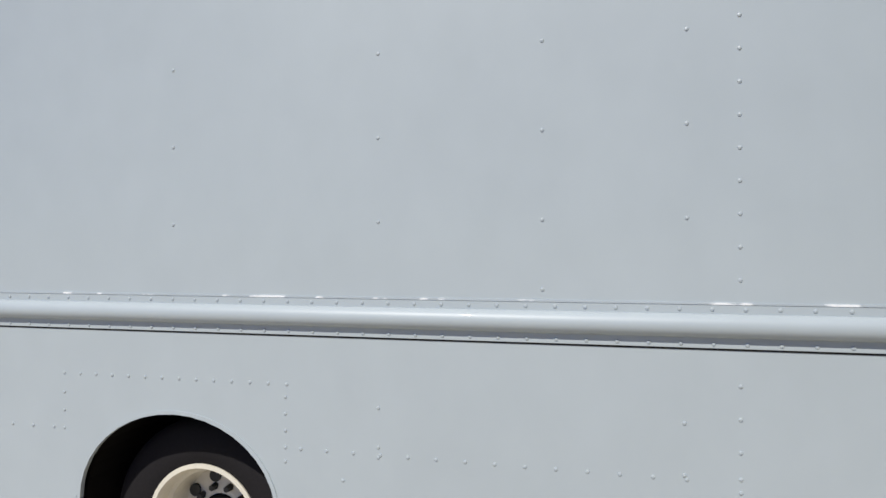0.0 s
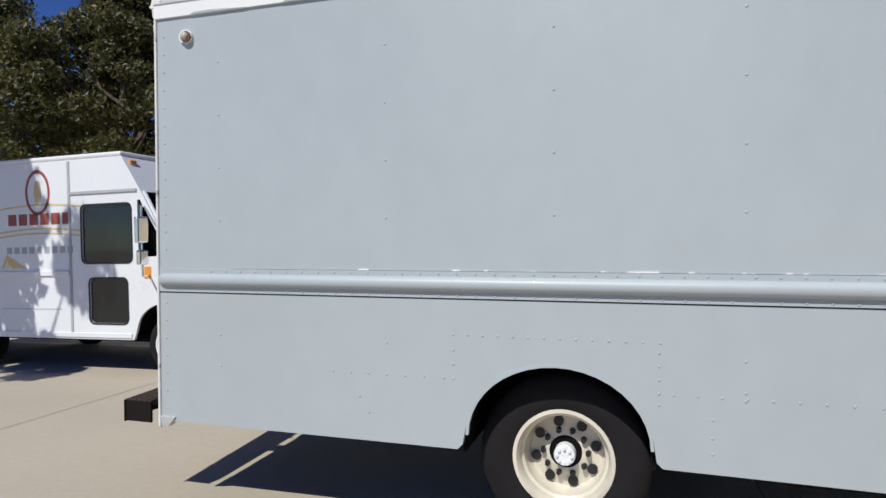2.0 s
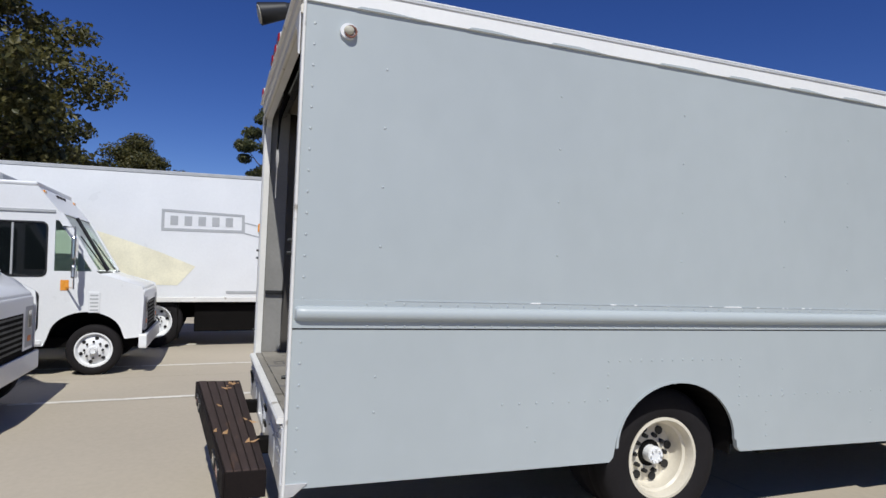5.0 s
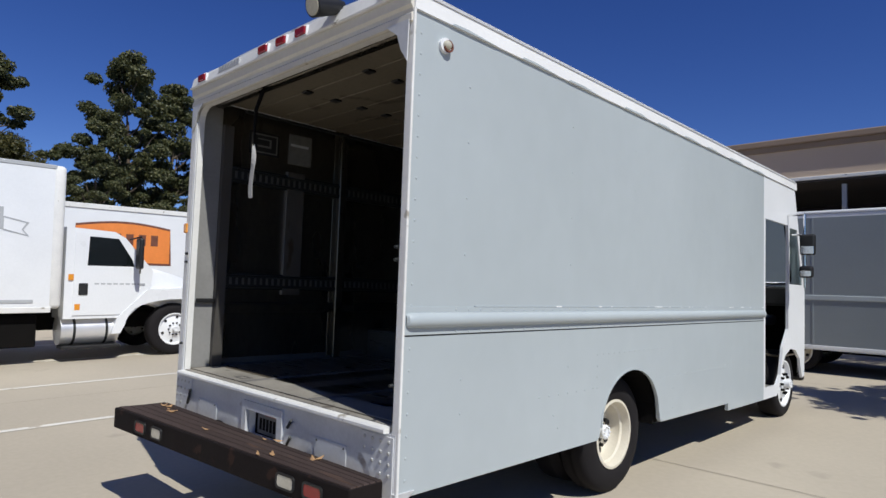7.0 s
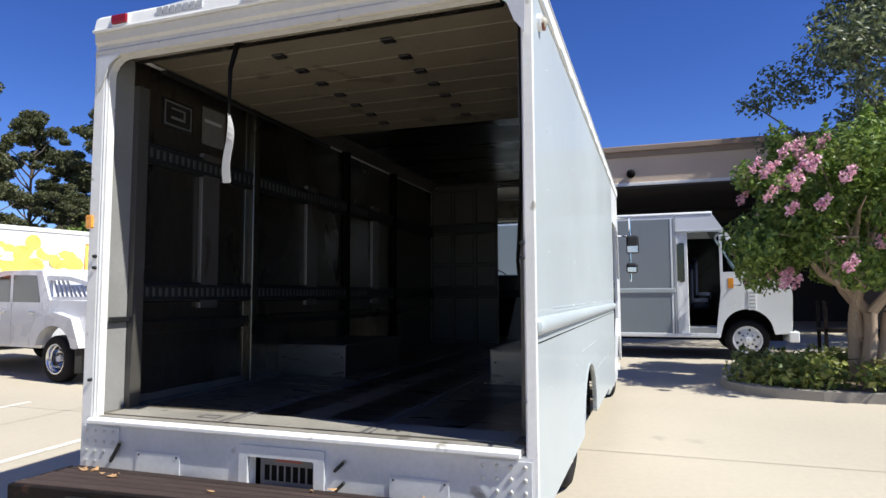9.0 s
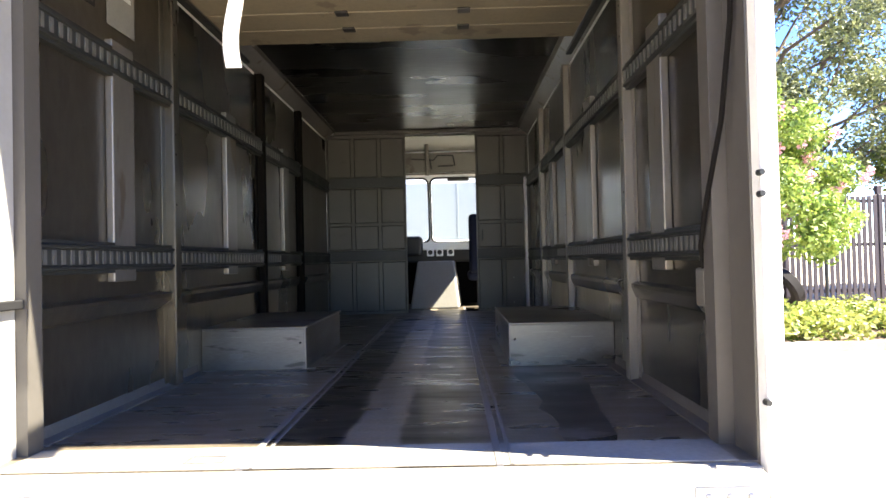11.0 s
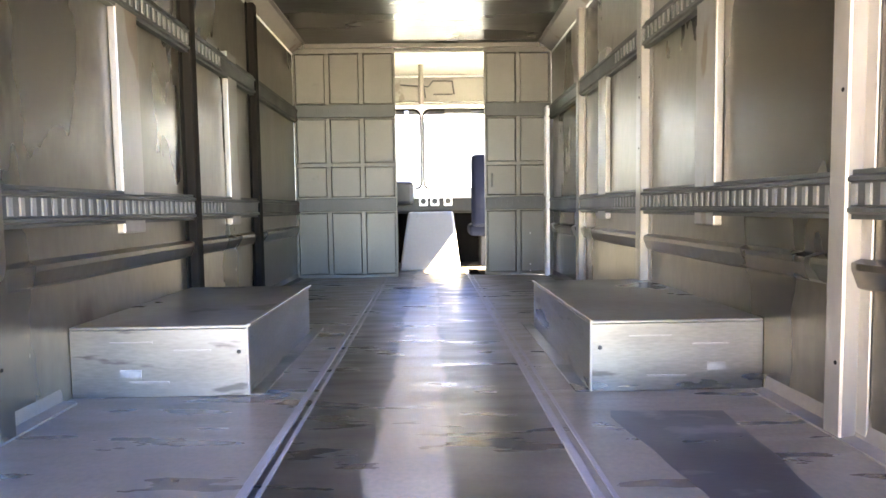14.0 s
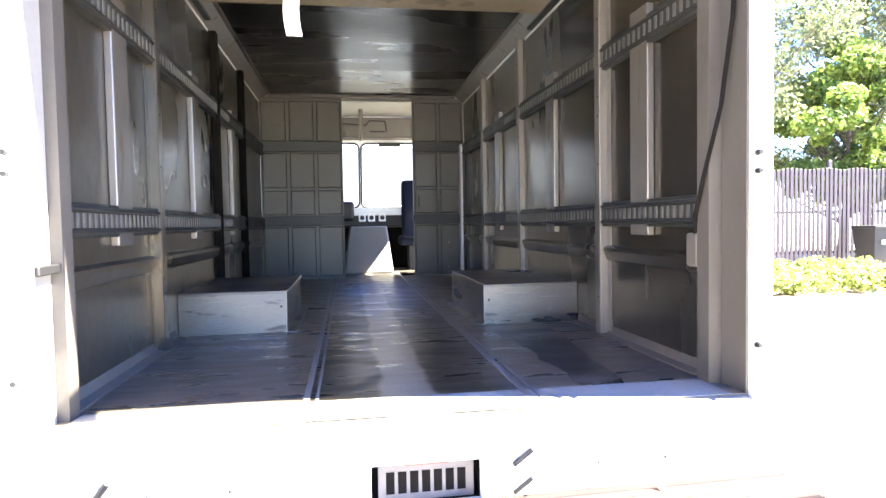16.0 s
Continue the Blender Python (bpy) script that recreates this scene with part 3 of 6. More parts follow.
part("prop_rod", cyl((-0.98, -0.03, 0.58), (-0.90, -0.05, 0.685), 0.009, seg=8), GALV, van)
for s in (1, -1):
    gus = part("corner_gusset", plate([(s * 0.93, 0.748), (s * 1.165, 0.748), (s * 1.165, 0.46), (s * 1.06, 0.46), (s * 0.985, 0.60), (s * 0.93, 0.655)], [], -0.033, -0.0262, "y"), ALUREAR, van, "riveted grey corner gusset")
    for i in range(4):
        for j in range(4):
            x, z = s * (0.965 + 0.058 * i), 0.725 - 0.05 * j
            if i >= j - 1:
                part("bolt", ball((x, -0.034, z), 0.0105, 1, (1, 0.7, 1)), ALU, gus)
part("rear_foot", hull([(HW - 0.06, -0.03, 0.5), (HW + 0.01, -0.03, 0.5), (HW + 0.01, 0.09, 0.5), (HW - 0.06, 0.09, 0.5), (HW - 0.05, -0.03, 0.43), (HW - 0.005, -0.03, 0.43), (HW - 0.005, 0.03, 0.44), (HW - 0.05, 0.03, 0.44)]), ALUREAR, van)
for o in van.children:
    if o not in before_rear:
        o.location.y += 0.021
# chassis below the body
part("rear_cross_member", bx((-0.95, 0.02, 0.40), (0.95, 0.12, 0.52), 0.01), UNDER, van)
for s in (1, -1):
    part("frame_rail", bx((s * 0.43 - 0.04, 0.05, 0.50), (s * 0.43 + 0.04, 6.4, 0.70), 0.008), UNDER, van)
part("rear_axle", join(cyl((-0.9, 2.235, 0.41), (0.9, 2.235, 0.41), 0.06), ball((0, 2.235, 0.41), 0.19, 2)), UNDER, van)
part("fuel_tank", bx((0.5, 3.1, 0.36), (0.95, 4.3, 0.70), 0.05, 3), UNDER, van)
part("exhaust_pipe", cyl((0.62, 0.5, 0.40), (0.62, 2.0, 0.48), 0.035), UNDER, van)
part("hanging_rod", cyl((0.75, 1.05, 0.5), (0.75, 1.05, 0.3), 0.006, seg=6), GALV, van)
for s in (1, -1):
    wheel(van, s * 1.03, 2.262, 0.420, 0.42, s, RIM, True, 0.234, d=0.01)
    inner_t = lathe([(0.262, 0), (0.35, 0.01), (0.40, -0.04), (0.40, -0.18), (0.35, -0.22), (0.262, -0.21)], 32, Matrix.Translation((s * 0.76, 2.262, 0.415)) @ Matrix.Diagonal((s, 1, 1, 1)))
    part("tyre", inner_t, RUBBER, van, "black rubber tyre", True)
    wheel(van, s * 1.10, 6.15, 0.46, 0.385, s, WHITE, False, 0.255)

# wooden step bumper
bump = thing("step_bumper", "weathered dark plank rear step with rusty frame", "bumper")
for k in range(5):
    y0 = -0.405 + 0.062 * k
    part("plank", bx((-1.12 + 0.01 * k, y0, 0.545), (1.17, y0 + 0.056, 0.578), 0.004), WOOD, bump)
part("face_plate", bx((-1.13, -0.428, 0.445), (1.18, -0.408, 0.574), 0.006), RUST, bump, "rusty brown steel face")
for x in (-1.125, 1.165):
    part("end_plate", bx((x - 0.008, -0.41, 0.45), (x + 0.008, -0.10, 0.572), 0.003), RUST, bump)
for x in (-0.5, 0.5):
    part("arm", bx((x - 0.04, -0.40, 0.46), (x + 0.04, 0.1, 0.543), 0.006), UNDER, bump)
for x, rx, m_, nm in ((-0.74, 0.058, RED, "tail_lamp"), (-0.53, 0.055, CLEARL, "reversing_lamp"), (0.74, 0.06, CLEARL, "reversing_lamp"), (0.94, 0.06, RED, "tail_lamp")):
    part(nm, plate(rect(x - rx, 0.482, x + rx, 0.536, 0.016), [], -0.436, -0.428, "y"), m_, bump, "oval lamp lens in bumper face")
    part("lamp_ring", plate(rect(x - rx - 0.01, 0.472, x + rx + 0.01, 0.546, 0.02), [rect(x - rx, 0.482, x + rx, 0.536, 0.016)], -0.439, -0.4275, "y"), BLACK, bump)
for o in bump.children_recursive:
    for v in o.data.vertices:
        f_ = (v.co.x + 1.12) / 2.29
        v.co.y = -0.03 + (v.co.y + 0.03) * (1.0 - 0.42 * f_) if v.co.y < -0.03 else v.co.y
random.seed(7)
for cx, cy, n in ((-0.93, -0.15, 7), (-0.78, -0.2, 4), (-0.2, -0.3, 1), (0.3, -0.12, 2), (0.52, -0.27, 2), (0.75, -0.13, 2)):
    for k in range(n):
        p = Vector((cx + random.uniform(-0.06, 0.06), cy + random.uniform(-0.04, 0.04), 0.581))
        q = bmesh.new()
        s_ = random.uniform(0.014, 0.032)
        vs = [q.verts.new(v) for v in ((-s_, 0, 0.006), (0, -s_ * 0.5, 0), (s_, 0, 0.012), (0, s_ * 0.5, 0.002))]
        q.faces.new(vs[:3]), q.faces.new((vs[0], vs[2], vs[3]))
        moved(q, Matrix.Translation(p) @ pose(0, 0, 0, random.uniform(-15, 15), random.uniform(-15, 15), random.uniform(0, 360)))
        solo("dry_leaf", q, DRYLEAF, "curled orange dry leaf lying on step bumper", "leaf", group="leaves on the bumper")

# ---- inside the van ----
IW = 1.145
part("floor_bed", bx((-0.52, 0.05, 0.70), (0.52, 6.6, FLOOR - 0.012)), UNDER, van)
for s in (1, -1):
    for y0, y1 in ((0.05, 1.70), (2.78, 5.25)):
        part("floor_bed", bx((min(s * 0.52, s * (HW - 0.03)), y0, 0.70), (max(s * 0.52, s * (HW - 0.03)), y1, FLOOR - 0.012)), UNDER, van)
part("floor_bed", bx((-HW + 0.03, 5.25, 0.70), (0.52, 6.6, FLOOR - 0.012)), UNDER, van)


def floor_paint():
    """Painted floor worn along lanes: light strip in the middle with windscreen glare painted in, dark beside it,
    ragged edges.
    """
    m = bpy.data.materials.new("worn_and_glare_floor_paint")
    m.use_nodes = True
    n, l = m.node_tree.nodes, m.node_tree.links
    p = n["Principled BSDF"]
    tc, sx = n.new("ShaderNodeTexCoord"), n.new("ShaderNodeSeparateXYZ")
    l.new(tc.outputs["Object"], sx.inputs[0])

    def noisy(scale, sy, detail):
        mp, q = n.new("ShaderNodeMapping"), n.new("ShaderNodeTexNoise")
        mp.inputs["Scale"].default_value = (1, sy, 1)
        q.inputs["Scale"].default_value, q.inputs["Detail"].default_value = scale, detail
        l.new(tc.outputs["Object"], mp.inputs[0]); l.new(mp.outputs[0], q.inputs["Vector"])
        return q
    wob, streak, blot, grain = noisy(5, 0.8, 6), noisy(3, 4.5, 6), noisy(2.2, 0.9, 8), noisy(70, 1, 3)
    a = n.new("ShaderNodeMath"); a.operation = "MULTIPLY_ADD"
    l.new(wob.outputs[0], a.inputs[0]); a.inputs[1].default_value = 0.09; l.new(sx.outputs[0], a.inputs[2])
    mr = n.new("ShaderNodeMapRange")
    mr.inputs[1].default_value, mr.inputs[2].default_value = -1.145 + 0.045, 1.145 + 0.045
    l.new(a.outputs[0], mr.inputs[0])
    ramp = n.new("ShaderNodeValToRGB")
    e = ramp.color_ramp.elements
    stops = ((0.0, 0.62), (0.335, 0.58), (0.345, 0.12), (0.452, 0.11), (0.460, 1.0), (0.533, 0.95), (0.541, 0.10), (0.62, 0.14), (0.655, 0.42), (0.68, 0.58), (1.0, 0.62))
    e[0].position, e[0].color = stops[0][0], (stops[0][1],) * 3 + (1,)
    e[1].position, e[1].color = stops[-1][0], (stops[-1][1],) * 3 + (1,)
    for pos, v in stops[1:-1]:
        k = e.new(pos)
        k.color = (v, v, v, 1)
    l.new(mr.outputs[0], ramp.inputs[0])
    w1 = n.new("ShaderNodeMapRange")
    w1.inputs[1].default_value, w1.inputs[2].default_value, w1.inputs[3].default_value, w1.inputs[4].default_value = 0.50, 0.60, 0.0, 0.32
    l.new(blot.outputs[0], w1.inputs[0])
    mx = n.new("ShaderNodeMix"); mx.data_type = "FLOAT"
    l.new(w1.outputs[0], mx.inputs[0]); l.new(ramp.outputs[0], mx.inputs[2]); mx.inputs[3].default_value = 0.5
    s2 = n.new("ShaderNodeMapRange")
    s2.inputs[1].default_value, s2.inputs[2].default_value, s2.inputs[3].default_value, s2.inputs[4].default_value = 0.3, 0.7, 0.8, 1.2
    l.new(streak.outputs[0], s2.inputs[0])
    g2 = n.new("ShaderNodeMapRange")
    g2.inputs[1].default_value, g2.inputs[2].default_value, g2.inputs[3].default_value, g2.inputs[4].default_value = 0.3, 0.7, 0.85, 1.15
    l.new(grain.outputs[0], g2.inputs[0])
    m1 = n.new("ShaderNodeMath"); m1.operation = "MULTIPLY"
    l.new(mx.outputs[0], m1.inputs[0]); l.new(s2.outputs[0], m1.inputs[1])
    m2 = n.new("ShaderNodeMath"); m2.operation = "MULTIPLY"
    l.new(m1.outputs[0], m2.inputs[0]); l.new(g2.outputs[0], m2.inputs[1])
    sc = n.new("ShaderNodeVectorMath"); sc.operation = "SCALE"
    sc.inputs[0].default_value = (0.200, 0.165, 0.122)
    l.new(m2.outputs[0], sc.inputs["Scale"])
    l.new(sc.outputs[0], p.inputs["Base Color"])
    rr = n.new("ShaderNodeMapRange")
    rr.inputs[1].default_value, rr.inputs[2].default_value, rr.inputs[3].default_value, rr.inputs[4].default_value = 0.3, 0.7, 0.22, 0.5
    l.new(streak.outputs[0], rr.inputs[0]); l.new(rr.outputs[0], p.inputs["Roughness"])
    p.inputs["Metallic"].default_value = 0.2
    bp = n.new("ShaderNodeBump")
    bp.inputs["Strength"].default_value, bp.inputs["Distance"].default_value = 0.06, 0.004
    l.new(streak.outputs[0], bp.inputs["Height"]); l.new(bp.outputs[0], p.inputs["Normal"])
    return m


FLOORM = floor_paint()
DARKF = mat("dark_worn_floor_paint", (0.026, 0.024, 0.024), 0.36, 0.15, 0.2, 3, 60, 0.06, (0.09, 0.083, 0.075), 0.58, 4.5, (0.7, 1.6, 1), rough_vary=0.1)
SEAM = mat("floor_seam_strip", (0.20, 0.19, 0.185), 0.5, 0.4, 0.2, 4, 60, 0.1)
JAMB = mat("sunlit_grey_jamb_paint", (0.25, 0.245, 0.235), 0.55, 0.1, 0.14, 3, 40, 0.06, (0.16, 0.145, 0.12), 0.66, 5)
JAMBR = mat("shaded_grey_jamb_sheet", (0.09, 0.083, 0.075), 0.45, 0.3, 0.12, 3, 40, 0.06, (0.07, 0.062, 0.052), 0.7, 4)
GAPM = mat("wall_strip_shade", (0.007, 0.006, 0.005), 0.95, 0.0, 0.3, 3, 40, 0.1, spec=0.08)
DUST = mat("dusty_floor_edge", (0.10, 0.088, 0.073), 0.8, 0, 0.25, 4, 60, 0.2)
for x0, x1, mm in ((-IW, -0.375, FLOORM), (-0.355, 0.385, FLOORM), (0.405, IW, FLOORM)):
    if abs(x0) == IW or x1 == IW:
        w0 = x0 if x0 > 0 else -0.54
        w1 = x1 if x1 < 0 else 0.58
        for p0, p1, q0, q1 in ((x0, x1, 0.052, 1.70), (min(w0, w1), max(w0, w1), 1.702, 2.73), (x0, x1, 2.732, 5.3)):
            part("floor_sheet", bx((p0, q0, FLOOR - 0.012), (p1, q1, FLOOR), 0.0015), mm, van, "scuffed grey painted floor sheet")
        if x0 < 0:
            part("floor_sheet", bx((x0, 5.302, FLOOR - 0.012), (x1, 5.9, FLOOR), 0.0015), mm, van, "scuffed grey painted floor sheet")
        continue
    part("floor_sheet", bx((x0, 0.052, FLOOR - 0.012), (x1, 5.9, FLOOR), 0.0015), mm, van, "scuffed grey painted floor sheet")
for x in (-0.365, 0.395):
    part("floor_seam", bx((x - 0.012, 0.052, FLOOR - 0.01), (x + 0.012, 5.9, FLOOR + 0.004), 0.002), SEAM, van)
    part("floor_seam", bx((x + 0.03, 0.052, FLOOR), (x + 0.042, 5.2, FLOOR + 0.0035), 0.001), SEAM, van)
random.seed(11)
edge = [(0.58, 1.47), (0.91, 1.45)] + [(0.91 - 0.011 * k + random.uniform(-0.012, 0.012), 1.44 - 0.11 * k) for k in range(1, 12)] + [(0.78, 0.08), (0.64, 0.08)] + [(0.64 - 0.005 * k + random.uniform(-0.02, 0.02), 0.12 + 0.118 * k) for k in range(1, 12)]
part("worn_patch", plate(edge, [], FLOOR, FLOOR + 0.0012, "z"), DARKF, van, "dark worn patch in floor paint")
part("hatch_pull", plate(rect(-0.55, 0.10, -0.43, 0.17), [rect(-0.54, 0.11, -0.44, 0.16)], FLOOR, FLOOR + 0.004, "z"), SEAM, van)

part("threshold_plate", bx((-1.092, 0.0095, 0.768), (1.13, 0.0515, 0.797), 0.003), ENTRY, van, "dusty worn threshold plate")
# plate added over the floor, its pale dusty colour lifts the sunlit strip
part("entry_plate", bx((-1.08, 0.053, FLOOR - 0.002), (1.08, 0.26, FLOOR + 0.0015), 0.001), ENTRY, van, "dusty pale plate added to brighten the sunlit floor inside the sill")

# wall lining, posts, ledge, load tracks
track_slot = bmesh.new()
bmesh.ops.create_cube(track_slot, size=1)
for v in track_slot.verts:
    v.co = Vector((v.co.x * 0.006, v.co.y * 0.018, v.co.z * 0.052))
track_slot = finish(track_slot, "slot", SLOT)


def load_track(y0, y1, z, s):
    """A slotted load track along a side wall."""
    x = s * (IW - 0.045)
    d = s * 0.001
    sec = [(x + 44 * d, z - 0.062), (x + 12 * d, z - 0.062), (x + 12 * d, z - 0.05), (x, z - 0.044), (x, z - 0.034), (x + 9 * d, z - 0.03), (x + 9 * d, z + 0.03), (x, z + 0.034), (x, z + 0.044), (x + 12 * d, z + 0.05), (x + 12 * d, z + 0.062), (x + 44 * d, z + 0.062)]
    bm = sweep(sec, (y0, y1))
    moved(bm, Matrix(((0, 1, 0, 0), (1, 0, 0, 0), (0, 0, 1, 0), (0, 0, 0, 1))))
    bmesh.ops.recalc_face_normals(bm, faces=bm.faces[:])
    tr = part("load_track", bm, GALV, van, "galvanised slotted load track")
    y = y0 + 0.04
    while y < min(y1 - 0.03, y0 + 2.9):
        o = part("slot", track_slot, SLOT, tr)
        o.location = (x + 5 * d, y, z)
        y += 0.051
    return tr


for s in (1, -1):
    wall_in = [(0.06, FLOOR), (1.74, FLOOR), (1.74, 0.96), (2.73, 0.96), (2.73, FLOOR), (5.2, FLOOR), (5.2, 2.825), (0.06, 2.825)]
    part("wall_lining", plate(wall_in, [], s * IW, s * (IW + 0.004), "x"), ALUWALL, van, "stained aluminium wall lining dimmed for interior shade")
    for y in (0.80, 2.05, 3.48) if s > 0 else (0.85, 2.13, 3.41):
        w = 0.085
        part("flat_post", bx((min(s * (IW - 0.034), s * IW), y - w, 1.335), (max(s * (IW - 0.034), s * IW), y + w, 2.36 if s > 0 else 2.34), 0.006, 2), POST, van, "bright flat aluminium post")
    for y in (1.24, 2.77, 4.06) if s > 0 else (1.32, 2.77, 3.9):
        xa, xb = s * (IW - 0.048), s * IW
        # left posts get darker colours, which paint in the shade on that wall
        part("hat_post", join(bx((min(xa, xb), y - 0.035, FLOOR), (max(xa, xb), y + 0.035, 2.79), 0.005), bx((min(s * (IW - 0.006), xb), y - 0.075, FLOOR), (max(s * (IW - 0.006), xb), y + 0.075, 2.79), 0.002)), POST if s > 0 else ALUWALL if y < 2 else GAPM, van, "full-height aluminium post" if s > 0 or y < 2 else "dark full-height strip painted as shade between wall sheets")
        for z in (1.0, 1.7, 1.95, 2.05, 2.45, 2.6):
            part("bolt_hole", cyl((s * (IW - 0.049), y - 0.012, z), (s * (IW - 0.047), y - 0.012, z), 0.006, seg=8), UNDER, van)
    load_track(0.28, 5.18, 1.435, s)
    load_track(0.28, 5.18, 2.245, s)
    ledge_sec = [(s * IW, 1.19), (s * (IW - 0.012), 1.20), (s * (IW - 0.03), 1.245), (s * (IW - 0.03), 1.262), (s * IW, 1.275)]
    bm = sweep(ledge_sec, (0.3, 5.18))
    moved(bm, Matrix(((0, 1, 0, 0), (1, 0, 0, 0), (0, 0, 1, 0), (0, 0, 0, 1))))
    bmesh.ops.recalc_face_normals(bm, faces=bm.faces[:])
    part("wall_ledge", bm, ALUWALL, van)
    for y0, y1 in ((0.3, 1.64), (2.80, 5.2)):
        part("kick_angle", plate([(s * IW, FLOOR), (s * (IW - 0.05), FLOOR), (s * (IW - 0.05), FLOOR + 0.005), (s * (IW - 0.008), FLOOR + 0.012), (s * IW, FLOOR + 0.05)], [], y0, y1, "y"), DUST, van)
    part("cove_trim", plate([(s * IW, 2.785), (s * (IW - 0.01), 2.785), (s * (IW - 0.10), 2.858), (s * (IW - 0.13), 2.858), (s * (IW - 0.13), 2.865), (s * (IW - 0.09), 2.865), (s * IW, 2.80)], [], 0.06, 5.2, "y"), POST, van, "bright aluminium corner trim")
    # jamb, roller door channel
    # left jamb lighter, right darker: sun and shade put into their colours
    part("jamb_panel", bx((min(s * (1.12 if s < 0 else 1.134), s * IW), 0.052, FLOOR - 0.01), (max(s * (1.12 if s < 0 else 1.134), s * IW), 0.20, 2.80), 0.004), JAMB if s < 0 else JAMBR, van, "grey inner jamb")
    a_, b_ = s * 1.085, s * IW
    part("door_channel", plate([(a_, 0.20), (b_, 0.20), (b_, 0.207), (a_ + s * 0.007, 0.207), (a_ + s * 0.007, 0.268), (b_, 0.268), (b_, 0.275), (a_, 0.275)], [], FLOOR, 2.6, "z"), JAMBR, van, "vertical roller door channel")
    if s < 0:
        part("jamb_rail", bx((min(s * 1.09, s * 1.106), 0.06, 1.27), (max(s * 1.09, s * 1.106), 0.2, 1.30), 0.004), BLACK, van)
    part("door_rail", bx((s * 1.06 - 0.02, 0.35, 2.72), (s * 1.06 + 0.02, 2.3, 2.74), 0.003), GALV, van, "overhead roller door rail")
part("ceiling", bx((-1.02, 0.06, 2.866), (1.02, 5.24, 2.874)), ALUCEIL, van, "reflective aluminium ceiling dimmed for interior shade")
part("seam_bar", bx((-1.04, 5.19, 2.825), (1.04, 5.215, 2.865), 0.004), BULK, van)

# raised roller door under the ceiling
door_up = thing("roller_door", "rolled-up slatted door under the van ceiling", "roller door")
for k in range(8):
    y0 = 0.16 + 0.235 * k
    sl = part("slat", bx((-1.04, y0, 2.745), (1.04, y0 + 0.228, 2.77), 0.004), PANELBACK, door_up, "tan slat of raised door")
    for x in (-0.30, 0.36):
        part("hinge", bx((x - 0.035, y0 - 0.03, 2.733), (x + 0.035, y0 + 0.03, 2.745), 0.004), BLACK, sl)
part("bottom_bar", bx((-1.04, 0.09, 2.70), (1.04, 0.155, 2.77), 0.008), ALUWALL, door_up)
strap = bmesh.new()
rows = []
for k in range(13):
    f = k / 12
    z, tw, w = 2.32 - 0.35 * f, radians(70) * max(0, 1 - 2.4 * f), 0.006 + 0.017 * min(1, 2.2 * f)
    cx = -0.35 + 0.012 * math.sin(f * 6)
    rows.append([strap.verts.new((cx + sg * w * math.cos(tw), 0.04 + sg * w * math.sin(tw) + dd, z)) for sg, dd in ((-1, 0), (1, 0), (1, 0.003), (-1, 0.003))])
for a, b in zip(rows, rows[1:]):
    for k in range(4):
        strap.faces.new((a[k], a[(k + 1) % 4], b[(k + 1) % 4], b[k]))
strap.faces.new(rows[0]), strap.faces.new(rows[-1])
bmesh.ops.recalc_face_normals(strap, faces=strap.faces[:])
part("strap_cord", join(cyl((-0.35, 0.04, 2.31), (-0.355, 0.05, 2.55), 0.005, 0.012, 6), cyl((-0.355, 0.05, 2.55), (-0.35, 0.1, 2.72), 0.012, 0.016, 6)), UNDER, door_up)
part("pull_strap", strap, PAPER, door_up, "white hanging pull strap")

